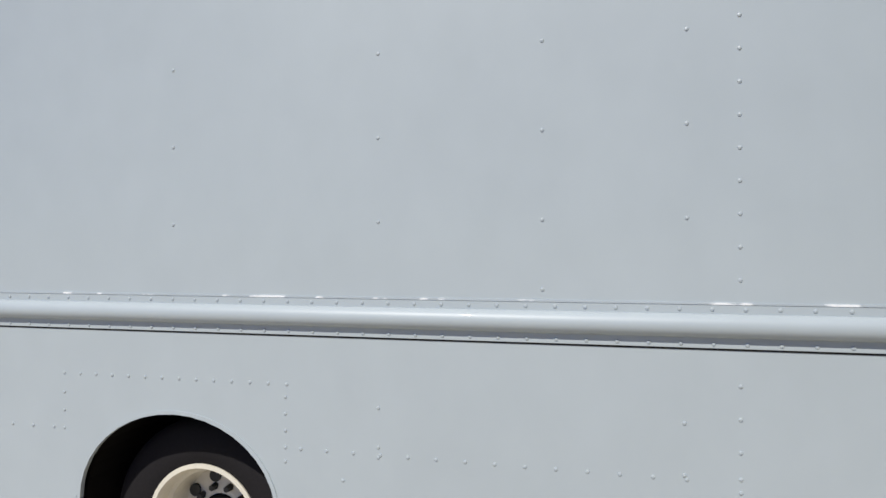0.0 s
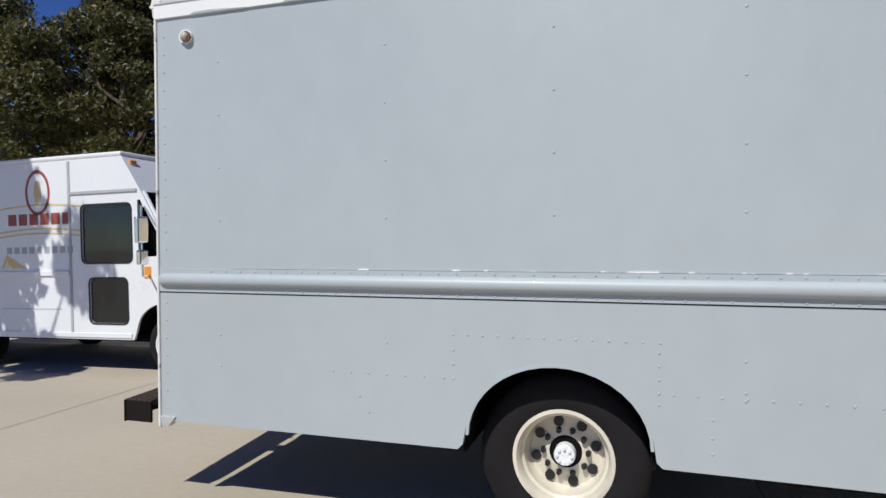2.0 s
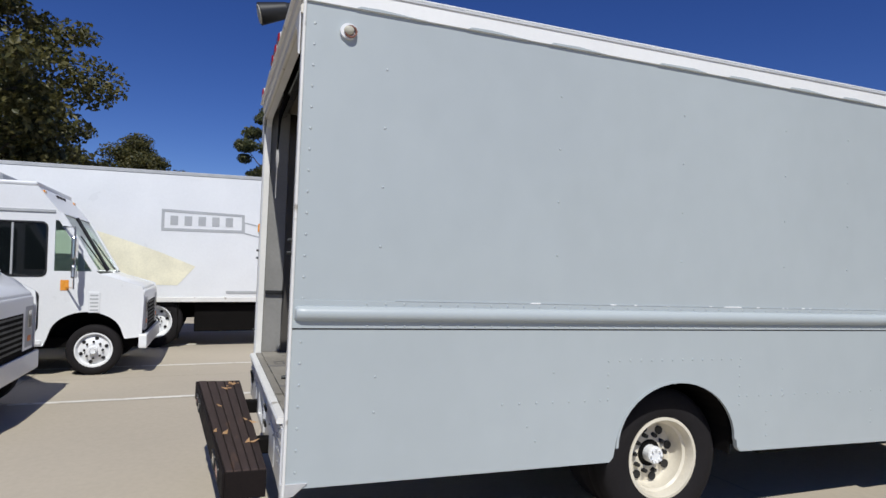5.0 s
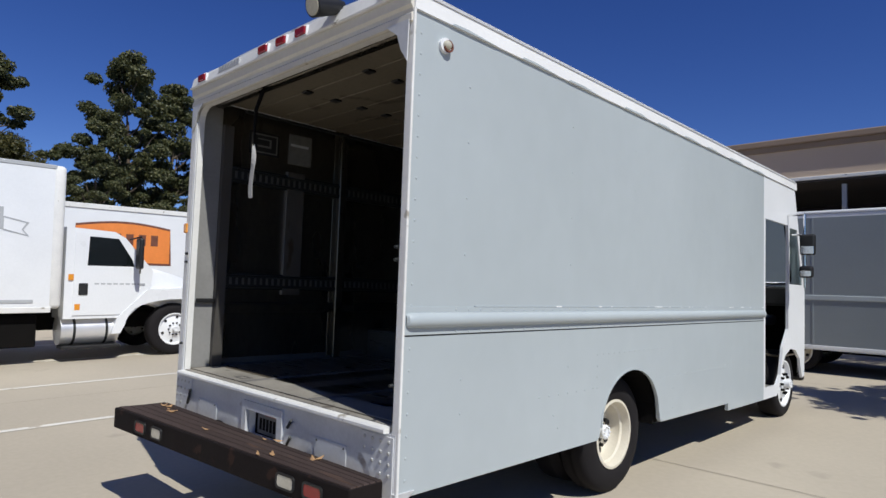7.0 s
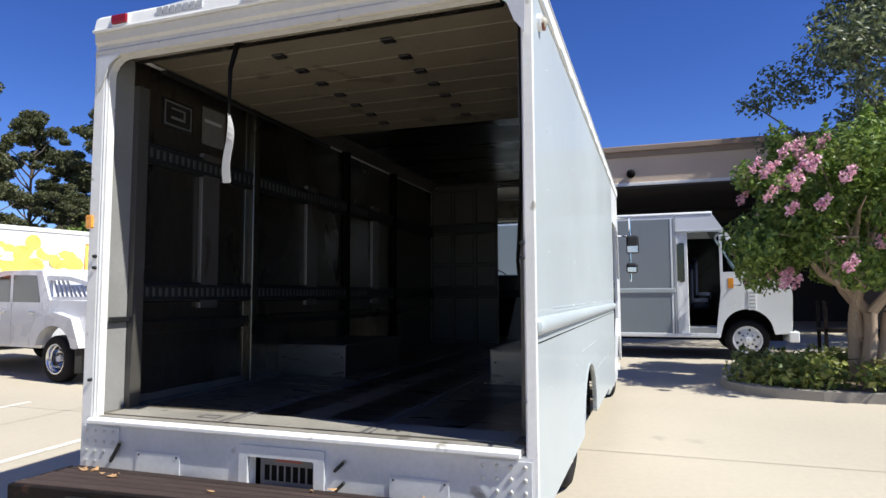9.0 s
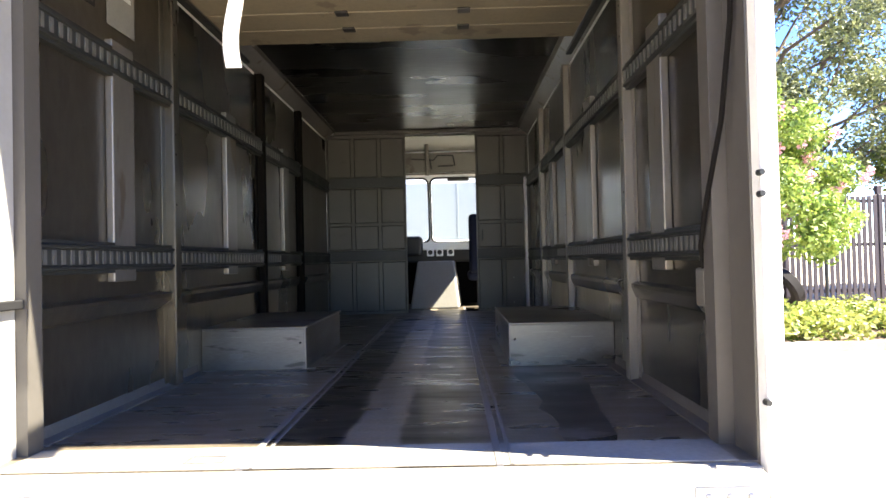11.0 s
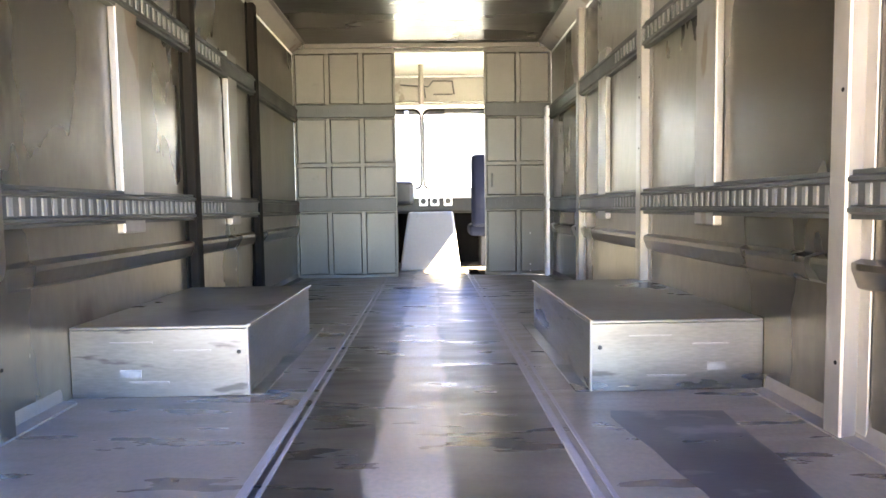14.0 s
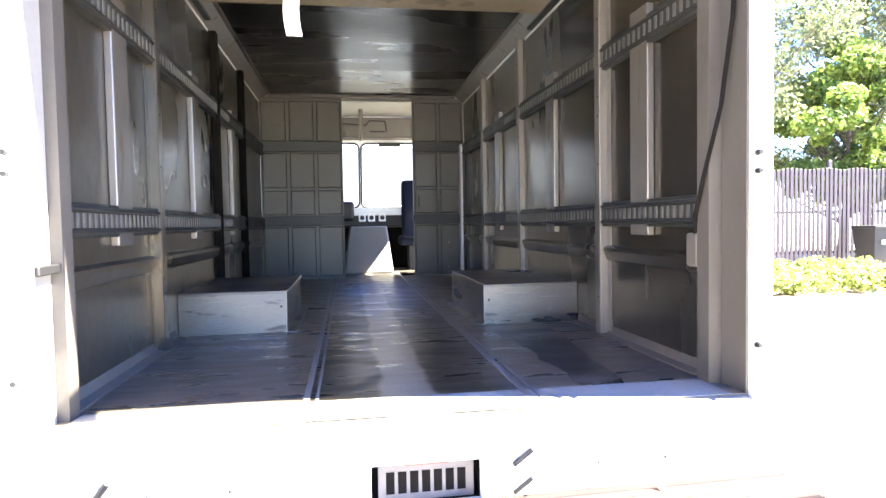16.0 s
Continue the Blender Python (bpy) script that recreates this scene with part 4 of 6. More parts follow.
# wheel boxes
for x0, x1, y0, y1, nm in ((-IW, -0.561, 1.698, 2.74, "l"), (0.571, IW, 1.662, 2.79, "r")):
    wb = thing("wheel_box", "scuffed aluminium wheel box on van floor", "wheel housing", group="wheel boxes")
    xi = x1 if x1 < 0 else x0
    part("top_sheet", bx((x0 + 0.002, y0, 1.028), (x1 - 0.002, y1, 1.040), 0.003), BOXALU, wb)
    part("front_sheet", bx((x0 + 0.002, y0, FLOOR + 0.001), (x1 - 0.002, y0 + 0.012, 1.0275), 0.001), BOXALU, wb)
    part("back_sheet", bx((x0 + 0.002, y1 - 0.012, FLOOR + 0.001), (x1 - 0.002, y1, 1.0275), 0.001), BOXALU, wb)
    part("side_sheet", bx((xi - 0.012 if xi < 0 else xi, y0 + 0.0125, FLOOR + 0.001), (xi if xi < 0 else xi + 0.012, y1 - 0.0125, 1.0275), 0.001), BOXALU, wb)
    xe = x1 if x1 < 0 else x0
    part("corner_trim", bx((xe - 0.004, y0 - 0.003, FLOOR + 0.002), (xe + 0.004, y0 + 0.012, 1.042), 0.002), POST, wb)
    part("edge_trim", bx((xe - 0.004, y0, 1.034), (xe + 0.012 if xe < 0 else xe + 0.004, y1, 1.044), 0.002), POST, wb)
    part("foot_flange", bx((xe - 0.05 if xe > 0 else xe, y0, FLOOR + 0.001), (xe if xe > 0 else xe + 0.05, y1 + 0.1, FLOOR + 0.006), 0.001), BOXALU, wb)
    cx = (x0 + x1) / 2
    part("sticker", bx((cx + (-0.13 if cx < 0 else 0.10), y0 - 0.0025, 0.87), (cx + (-0.06 if cx < 0 else 0.16), y0 - 0.0005, 0.895)), STICKER, wb, "worn pale sticker")
    part("scratch", bx((cx - 0.1, y0 - 0.002, 0.85), (cx + 0.03, y0 - 0.0004, 0.856)), STICKER, wb)
    part("scratch", bx((cx + 0.05, y0 - 0.002, 0.955), (cx + 0.17, y0 - 0.0004, 0.960)), SEAM, wb)
    part("scratch", bx((cx - 0.16, y0 - 0.002, 0.985), (cx - 0.02, y0 - 0.0004, 0.989)), SEAM, wb)
    part("screw", ball((xe + (-0.03 if xe < 0 else 0.03), y0 - 0.001, 0.95), 0.008, 1), GALV, wb)
# conduit and switch box by the right jamb, papers on the left wall
cd = thing("conduit", "grey switch box with conduit on van wall", "conduit")
part("switch_box", bx((IW - 0.058, 0.28, 1.22), (IW - 0.028, 0.36, 1.35), 0.01, 2), POST, cd)
way = [(1.10, 0.31, 1.34), (1.072, 0.265, 1.42), (1.072, 0.21, 1.56), (1.10, 0.15, 1.8), (1.118, 0.11, 2.1), (1.12, 0.08, 2.62)]
part("pipe", join(*[cyl(a, b, 0.008, seg=8) for a, b in zip(way, way[1:])]), UNDER, cd, "thin black cable")
part("cable", cyl((IW - 0.02, 0.26, 0.8), (IW - 0.02, 0.26, 1.22), 0.008, seg=8), GALV, cd)
notice = thing("wall_notice", "pale paper notice on van wall", "notice")
part("sheet", bx((-IW + 0.0045, 0.78, 2.41), (-IW + 0.006, 1.0, 2.66)), STICKER, notice)
part("text_bar", bx((-IW + 0.006, 0.80, 2.56), (-IW + 0.007, 0.97, 2.58)), GREYP, notice)
sign = thing("wall_sign", "dark sign with pale outline on van wall", "sign")
part("board", bx((-IW + 0.0045, 0.43, 2.44), (-IW + 0.009, 0.69, 2.62)), BLACK, sign)
part("outline", plate(rect(0.445, 2.455, 0.675, 2.605), [rect(0.455, 2.465, 0.665, 2.595)], -IW + 0.009, -IW + 0.010, "x"), STICKER, sign)
part("glyph", plate([(0.50, 2.50), (0.62, 2.50), (0.62, 2.57), (0.50, 2.57), (0.50, 2.56), (0.605, 2.56), (0.605, 2.515), (0.50, 2.515)], [], -IW + 0.009, -IW + 0.010, "x"), STICKER, sign)

# ---- bulkhead ----
BY = 5.22


def bulk_panel(x0, x1, cols):
    zs = [(0.83, 1.385), (1.525, 1.795), (1.825, 2.215), (2.345, 2.785)]
    holes = []
    w = (x1 - x0) / cols
    for c in range(cols):
        for z0, z1 in zs:
            holes.append(rect(x0 + c * w + 0.018, z0, x0 + (c + 1) * w - 0.018, z1))
    fr = part("bulkhead_frame", plate(rect(x0, FLOOR + 0.004, x1, 2.83), holes, BY, BY + 0.03, "y"), BULK, van, "grey-white framed bulkhead dimmed for interior shade")
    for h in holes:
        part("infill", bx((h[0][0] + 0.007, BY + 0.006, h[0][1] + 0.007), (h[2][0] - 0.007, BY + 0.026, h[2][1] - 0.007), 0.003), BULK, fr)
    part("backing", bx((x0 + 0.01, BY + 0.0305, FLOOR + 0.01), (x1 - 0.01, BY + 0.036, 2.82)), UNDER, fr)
    for z in (1.455, 2.28):
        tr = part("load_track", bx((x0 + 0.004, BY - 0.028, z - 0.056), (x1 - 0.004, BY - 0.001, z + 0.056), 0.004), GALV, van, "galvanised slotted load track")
        k = x0 + 0.05
        while k < x1 - 0.04:
            part("slot", bx((k - 0.008, BY - 0.031, z - 0.028), (k + 0.008, BY - 0.027, z + 0.028)), GALV, tr)
            k += 0.051


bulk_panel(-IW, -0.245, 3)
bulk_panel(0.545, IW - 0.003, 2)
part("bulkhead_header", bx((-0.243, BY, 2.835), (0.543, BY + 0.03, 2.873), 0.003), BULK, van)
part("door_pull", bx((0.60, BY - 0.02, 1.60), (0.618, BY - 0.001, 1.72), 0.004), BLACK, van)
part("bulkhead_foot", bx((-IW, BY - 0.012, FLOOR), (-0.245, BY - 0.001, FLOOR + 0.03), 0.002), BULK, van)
# glints of light in small holes, painted as pale balls
for z in (0.84, 0.9, 1.18):
    part("hole_glint", ball((0.95, BY - 0.001, z), 0.007, 1), PAPER, van)

# ---- cab ----
cab_side = [(5.137, 0.385), (5.60, 0.385), (5.66, 0.46), (5.72, 0.52), (5.78, 0.66), (5.90, 0.80), (6.1, 0.87), (6.3, 0.85), (6.48, 0.74), (6.56, 0.55), (6.60, 0.50), (6.68, 0.52), (6.70, 1.05), (6.70, 1.55), (6.28, 2.75), (5.137, 2.75)]
door_hole = [(5.19, 0.50), (5.60, 0.50), (5.72, 0.60), (5.82, 0.90), (6.02, 1.10), (6.02, 2.30), (5.19, 2.30)]
side_win = [(6.07, 1.62), (6.60, 1.62), (6.37, 2.28), (6.07, 2.28)]
part("cab_side", plate(cab_side, [door_hole, side_win], HW - 0.03, HW, "x"), WHITE, van, "white cab side with open doorway")
lwin = rect(5.35, 1.62, 5.98, 2.25, 0.05)
part("cab_side", plate(cab_side, [lwin, side_win], -HW, -HW + 0.03, "x"), WHITE, van, "white cab side")
part("side_glass", plate(lwin, [], -HW + 0.01, -HW + 0.016, "x"), SMOKE, van).visible_shadow = False
for s in (1, -1):
    g_ = part("quarter_glass", plate(side_win, [], s * (HW - 0.018), s * (HW - 0.012), "x"), SMOKE, van)
    g_.visible_shadow = False
part("door_edge", bx((HW - 0.075, 5.137, 0.46), (HW - 0.03, 5.19, 2.31), 0.004), BLACK, van)
part("slid_door", bx((HW - 0.10, 5.12, 0.52), (HW - 0.07, 5.30, 2.30), 0.006), WHITE, van, "white sliding door slid open")
# windscreen wall: two panes in a sloping frame
tilt = math.atan2(6.74 - 6.32, 2.75 - 1.60)


def on_screen(bm):
    return moved(bm, Matrix.Translation((0, 6.74, 1.60)) @ Matrix.Rotation(tilt, 4, "X"))


ln = math.hypot(0.42, 1.15)
panes = [rect(-1.02, 0.06, -0.05, 0.93, 0.07), rect(0.0, 0.06, 1.02, 0.93, 0.07)]
part("windscreen_frame", on_screen(plate(rect(-HW + 0.03, 0.0, HW - 0.03, ln), panes, -0.03, 0.01, "y")), WHITE, van, "white windscreen frame")
for pn in panes:
    o = part("windscreen_pane", on_screen(plate(pn, [], -0.012, -0.006, "y")), GLASS, van, "clear windscreen pane")
    o.visible_shadow = False
for pn, (u0, v0, u1, v1) in zip(panes, ((-1.04, 0.04, -0.03, 0.95), (-0.02, 0.04, 1.04, 0.95))):
    part("windscreen_gasket", on_screen(plate(rect(u0, v0, u1, v1, 0.08), [pn], -0.036, -0.0305, "y")), UNDER, van)
part("visor_panel", bx((-1.1, 6.22, 2.52), (1.1, 6.27, 2.78), 0.01), CABTRIM, van, "cream panel above windscreen")
wire = []
for x0, z0, x1, z1 in ((-0.24, 2.70, 0.05, 2.68), (0.05, 2.68, 0.10, 2.74), (0.10, 2.74, 0.3, 2.735), (0.3, 2.735, 0.32, 2.60), (0.0, 2.7, 0.02, 2.56), (0.1, 2.6, 0.3, 2.6)):
    wire.append(cyl((x0, 6.20, z0), (x1, 6.20, z1), 0.008, seg=6))
part("wiring", join(*wire), BLACK, van, "loose black wiring", True)
part("cab_pole", cyl((-0.02, 5.75, 2.42), (-0.02, 5.75, 2.87), 0.027, seg=12), POST, van, "bright upright rail", True)
part("grab_rail", cyl((-0.7, 6.2, 2.5), (0.7, 6.2, 2.5), 0.012, seg=8), POST, van)
part("wiper_motor", bx((0.22, 6.28, 2.42), (0.5, 6.36, 2.46), 0.006), BLACK, van)
part("cab_ceiling", bx((-IW, 5.26, 2.80), (IW, 6.22, 2.82)), CABTRIM, van)
part("dash", bx((-1.1, 6.30, 1.36), (1.1, 6.72, 1.60), 0.03, 2), BLACK, van, "dark dashboard")
part("dash_shelf", bx((-0.20, 6.24, 1.52), (0.60, 6.5, 1.62), 0.01), WHITE, van)
for x in (-0.02, 0.10, 0.24):
    ga = part("gauge_box", bx((x - 0.045, 6.20, 1.44), (x + 0.045, 6.26, 1.54), 0.006), WHITE, van)
    part("gauge", cyl((x, 6.199, 1.49), (x, 6.195, 1.49), 0.03, seg=14), BLACK, ga)
dog = hull([(-0.26, 5.72, FLOOR), (0.34, 5.72, FLOOR), (-0.17, 5.92, 1.38), (0.28, 5.92, 1.38), (-0.19, 6.5, 1.38), (0.3, 6.5, 1.38), (-0.28, 6.6, FLOOR), (0.38, 6.6, FLOOR)])
part("engine_cover", bevelled(dog, 0.02, 2), CABTRIM, van, "cream engine cover between seats")
for x, z in ((-0.02, 1.22), (0.22, 1.12), (-0.02, 0.93)):
    part("latch", bx((x - 0.02, 5.76 + (z - 0.8) * 0.33, z), (x + 0.02, 5.79 + (z - 0.8) * 0.33, z + 0.05), 0.004), BLACK, van)
part("cab_floor", bx((-IW, 5.9, FLOOR - 0.02), (IW, 6.7, FLOOR)), FLOORM, van)
part("step_well", bx((0.55, 5.3, 0.44), (1.12, 5.95, 0.47), 0.005), ALU, van, "cab entry step")
part("fire_wall", bx((-1.1, 6.66, 0.5), (1.1, 6.70, 1.5)), UNDER, van)
for x0, x1, y, z0 in ((0.455, 0.93, 6.06, 1.12), (-0.92, -0.40, 5.98, 1.05)):
    st = part("cab_seat", bx((x0, y, z0), (x1, y + 0.45, z0 + 0.13), 0.05, 3), SEATM, van, "dark blue cab seat", True)
    part("backrest", bx((x0 + 0.02, y - 0.08, z0 + 0.1), (x1 - 0.02, y + 0.04, z0 + 0.84), 0.05, 3), SEATM, st, "", True)
    part("pedestal", bx((x0 + 0.12, y + 0.08, FLOOR), (x1 - 0.12, y + 0.36, z0), 0.01), BLACK, st)
part("steering_wheel", moved(lathe([(0.19, 0), (0.2, 0.012), (0.21, 0), (0.2, -0.012), (0.19, 0)], 28), Matrix.Translation((-0.55, 6.2, 1.62)) @ pose(0, 0, 0, 0, 0, 90) @ pose(0, 0, 0, 0, 40)), BLACK, van, "", True)
part("dash_pod", bx((-0.75, 6.1, 1.45), (-0.12, 6.35, 1.70), 0.04, 2), BLACK, van)
nose = hull([(-1.12, 6.68, 0.52), (1.12, 6.68, 0.52), (-1.12, 6.70, 1.55), (1.12, 6.70, 1.55), (-0.9, 6.92, 0.55), (0.9, 6.92, 0.55), (-0.9, 6.86, 1.35), (0.9, 6.86, 1.35)])
part("nose_panel", bevelled(nose, 0.03, 2), WHITE, van, "white flat nose panel")
part("front_bumper", bx((-1.1, 6.93, 0.42), (1.1, 7.03, 0.62), 0.03, 2), BLACK, van)
arm = [cyl((1.17, 6.0, 2.42), (1.36, 5.98, 2.42), 0.014, seg=8), cyl((1.36, 5.98, 2.42), (1.36, 5.98, 1.58), 0.014, seg=8), cyl((1.36, 5.98, 2.18), (1.17, 6.1, 2.2), 0.010, seg=8)]
ma = part("mirror_arm", join(*arm), CHROME, van, "bright mirror bracket")
part("mirror_head", bx((1.31, 5.95, 1.95), (1.47, 6.01, 2.19), 0.025, 2), BLACK, ma, "black mirror head")
part("mirror_glass", bx((1.325, 5.944, 1.965), (1.455, 5.949, 2.05), 0.002), CHROME, ma)
part("mirror_head", bx((1.305, 5.94, 1.69), (1.45, 6.01, 1.83), 0.03, 2), BLACK, ma, "black mirror head")
part("mirror_glass", bx((1.32, 5.934, 1.71), (1.43, 5.939, 1.77), 0.002), CHROME, ma)


# ---- other vehicles in the yard ----
def step_van(m, label, panel, open_door, roof_z=2.75, tail=5.2, squeeze=1.0, shift=0.0, tall=0.0, nose_from=0.45, tyre=0.385, narrow=False, door=0.0):
    """A step van facing +y, its front axle at the origin, its right side at x = 0; it is 2.1 m wide."""
    v = thing("parked_step_van", label, "delivery van", m, "parked step vans")
    W = 2.1
    cut = [(-0.50, 0.42), (-0.46, 0.52)] + arch(0.0, 0.55, 0.44, 0.32)[1:-1] + [(0.47, 0.5), (0.5, 0.5)]
    prof = [(-tail, 0.42)] + cut + [(0.86, 0.52), (0.90, 1.06), (0.84, 1.22), (0.16, 1.38), (0.10, 1.42), (-0.34, 2.2), (-0.62, roof_z), (-tail, roof_z)]
    if open_door:
        hole = [(-1.38, 0.46), (-0.62, 0.46), (-0.50, 0.92), (-0.45, 1.10), (-0.45, 2.2), (-1.38, 2.2)]
    else:
        hole = rect(-1.25, 1.36, -0.50, 2.06, 0.07)
    lw = (-0.75, 0.62, -0.58, 1.14) if narrow else (-1.15, 0.62, -0.58, 1.16)
    low = rect(*lw, 0.06)
    quarter = [(-0.40, 1.42), (0.05, 1.42), (-0.36, 2.10), (-0.40, 2.10)]
    for x0, x1, hl in ((-0.03, 0.0, [hole, quarter] if open_door else [hole, low, quarter]), (-W, -W + 0.03, [rect(-1.25, 1.36, -0.50, 2.06, 0.07), quarter])):
        part("body_side", plate(prof, hl, x0, x1, "x"), WHITE, v, "white painted body side")
        if not (open_door and x1 == 0.0):
            part("door_window", plate(rect(-1.25, 1.36, -0.50, 2.06, 0.07), [], x0 + 0.008, x0 + 0.014, "x"), DARKGLASS if x1 == 0.0 else SMOKE, v, "door window")
        part("quarter_window", plate(quarter, [], x0 + 0.010, x0 + 0.016, "x"), SMOKE, v)
    if not open_door:
        if narrow:
            part("window_bar", bx((-0.02, -0.90, 1.37), (0.004, -0.875, 2.05), 0.003), GREYP, v)
        part("low_window", plate(low, [], -0.022, -0.016, "x"), DARKGLASS, v, "dark lower door window")
        for u0, v0, u1, v1 in ((-1.25, 1.36, -0.50, 2.06), lw):
            part("window_rubber", plate(rect(u0 - 0.02, v0 - 0.02, u1 + 0.02, v1 + 0.02, 0.08), [rect(u0, v0, u1, v1, 0.07)], 0.0, 0.006, "x"), BLACK, v)
    part("roof", bx((-W - 0.01, -tail, roof_z), (0.01, -0.62, roof_z + 0.06), 0.025, 2), WHITE, v, "", True)
    part("rear_wall", bx((-W + 0.03, -tail, 0.42), (-0.03, -tail + 0.04, roof_z)), WHITE, v)
    part("bulk_wall", bx((-W + 0.03, -1.6, 0.42), (-0.03, -1.56, roof_z)), UNDER, v)
    part("cab_floor", bx((-W + 0.03, -1.6, 0.42), (-0.03, -0.52, 0.46)), UNDER, v)
    part("fire_wall", bx((-W + 0.4, 0.05, 0.45), (-0.4, 0.10, 1.38)), UNDER, v)
    part("wheel_liner", bx((-0.40, -0.55, 0.40), (-0.36, 0.55, 1.0)), UNDER, v)
    part("liner_top", plate([(-0.5, 0.52)] + arch(0.0, 0.55, 0.46, 0.34)[1:-1] + [(0.5, 0.52), (0.5, 0.98), (-0.5, 0.98)], [], -0.36, -0.032, "x"), UNDER, v)
    brow = hull([(-W + 0.03, -0.62, roof_z), (-0.03, -0.62, roof_z), (-W + 0.03, -0.34, 2.2), (-0.03, -0.34, 2.2), (-W + 0.03, -0.70, roof_z), (-0.03, -0.70, roof_z), (-W + 0.03, -0.42, 2.2), (-0.03, -0.42, 2.2)])
    part("brow", brow, WHITE, v, "white panel above windscreen")
    for f in (0.06, 0.40, 0.5, 0.6, 0.94):
        part("roof_lamp", bx((-W * f - 0.05, -0.60, roof_z - 0.10), (-W * f + 0.05, -0.55, roof_z - 0.045), 0.006), AMBER if f in (0.06, 0.94) else RUST, v)
    scr = [(-0.34, 2.2), (0.10, 1.42)]
    for x0, x1 in ((-W + 0.07, -W / 2 - 0.02), (-W / 2 + 0.02, -0.07)):
        o = part("windscreen_pane", hull([(x0, -0.33, 2.18), (x1, -0.33, 2.18), (x0, 0.085, 1.445), (x1, 0.085, 1.445), (x0, -0.338, 2.176), (x1, -0.338, 2.176), (x0, 0.077, 1.441), (x1, 0.077, 1.441)]), SMOKE, v, "slanted windscreen pane")
        o.visible_shadow = False
    for x in (-W / 2, -W + 0.05, -0.05):
        part("screen_post", cyl((x, -0.345, 2.2), (x, 0.095, 1.42), 0.028, seg=8), WHITE if x != -W / 2 else BLACK, v)
    for x in (-W * 0.72, -W * 0.3):
        part("wiper", cyl((x, 0.12, 1.44), (x + 0.38, -0.14, 1.90), 0.009, seg=6), BLACK, v)
    part("dash", bx((-W + 0.08, -0.25, 1.15), (-0.08, 0.05, 1.40), 0.03), BLACK, v)
    for x in (-W * 0.75,):
        part("seat", join(bx((x - 0.24, -1.0, 0.95), (x + 0.24, -0.55, 1.08), 0.04), bx((x - 0.22, -1.08, 1.0), (x + 0.22, -0.96, 1.75), 0.04)), SEATM, v)
    if open_door:
        part("seat", join(bx((-0.95, -1.15, 0.85), (-0.5, -0.72, 1.0), 0.04), bx((-0.95, -1.22, 0.9), (-0.5, -1.1, 1.6), 0.04)), SEATM, v)
        # black sheets added to stand for the shade inside the open cab
        part("inner_lining", bx((-W + 0.032, -1.55, 0.47), (-W + 0.05, -0.1, 2.2)), UNDER, v)
        part("rear_lining", bx((-W + 0.05, -1.558, 0.47), (-0.64, -1.54, 2.6)), UNDER, v)
        part("entry_step", bx((-0.6, -1.38, 0.44), (-0.03, -0.55, 0.62), 0.01), ALU, v)
        part("folded_door", bx((-0.06, -1.50, 0.48), (-0.02, -1.22, 2.2), 0.008), WHITE, v)
        part("folded_door_window", bx((-0.062, -1.45, 1.25), (0.004, -1.28, 2.0), 0.02), DARKGLASS, v)
    hood_ = hull([(-W + 0.04, 0.10, 1.0), (-0.04, 0.10, 1.0), (-W + 0.04, 0.12, 1.40), (-0.04, 0.12, 1.40), (-W + 0.10, 0.84, 0.95), (-0.10, 0.84, 0.95), (-W + 0.14, 0.84, 1.20), (-0.14, 0.84, 1.20)])
    part("hood", bevelled(hood_, 0.035, 2), WHITE, v, "white sloping hood", True)
    nose = part("nose_panel", bx((-W + 0.12, 0.78, 0.56), (-0.12, 0.91, 1.17), 0.05, 3), WHITE, v, "", True)
    part("grille_opening", bx((-W + 0.52, 0.90, 0.60), (-0.52, 0.918, 1.0), 0.01), UNDER, nose)
    for k in range(7):
        z = 0.63 + 0.055 * k
        part("grille_slat", bx((-W + 0.54, 0.905, z), (-0.54, 0.935, z + 0.022), 0.004), GALV, nose)
    for x in (-W + 0.30, -0.30):
        hl_ = part("headlight", bx((x - 0.07, 0.915, 0.83), (x + 0.07, 0.94, 1.02), 0.02, 2), CLEARL, nose, "clear headlight")
        part("trim", bx((x - 0.15, 0.895, 0.62), (x + 0.15, 0.918, 1.07), 0.015), GREYP, hl_)
        part("turn_lamp", bx((x - 0.06, 0.90, 0.69), (x + 0.06, 0.93, 0.75), 0.006), ORANGE, nose)
    for yy, zz in ((0.52, 0.72), (0.54, 0.62)):
        part("side_lamp", cyl((-0.05, yy, zz), (-0.02, yy, zz), 0.045, seg=14), AMBER, v)
    part("front_bumper", bx((-W - 0.02, 0.78, 0.36), (0.02, 1.02, 0.56), 0.025, 2), WHITE, v, "white front bumper")
    part("bumper_gap", bx((-W + 0.06, 0.72, 0.5), (-0.06, 0.92, 0.60)), UNDER, v)
    part("under_frame", bx((-W + 0.25, -tail + 0.2, 0.36), (-0.25, 0.7, 0.50)), UNDER, v)
    part("door_jamb", bx((-0.01, -1.46, 0.44), (0.008, -1.42, roof_z - 0.02), 0.003), GREYP, v)
    part("drip_rail", bx((0.0, -1.42, 2.20), (0.016, -0.4, 2.24), 0.004), GREYP, v)
    zr = 1.10 if open_door else 1.20
    part("rub_rail", bx((0.0, -tail + 0.05, zr), (0.022, -1.46, zr + 0.065), 0.009, 2), WHITE if panel is None else GREY, v)
    part("skirt_rail", bx((0.0, -tail + 0.05, 0.44), (0.014, -0.52, 0.50), 0.005), WHITE, v)
    if panel is not None:
        part("grey_panel", bx((0.0, -tail + 0.02, 0.50), (0.006, -1.47, roof_z - 0.06), 0.002), panel, v, "grey painted side panel")
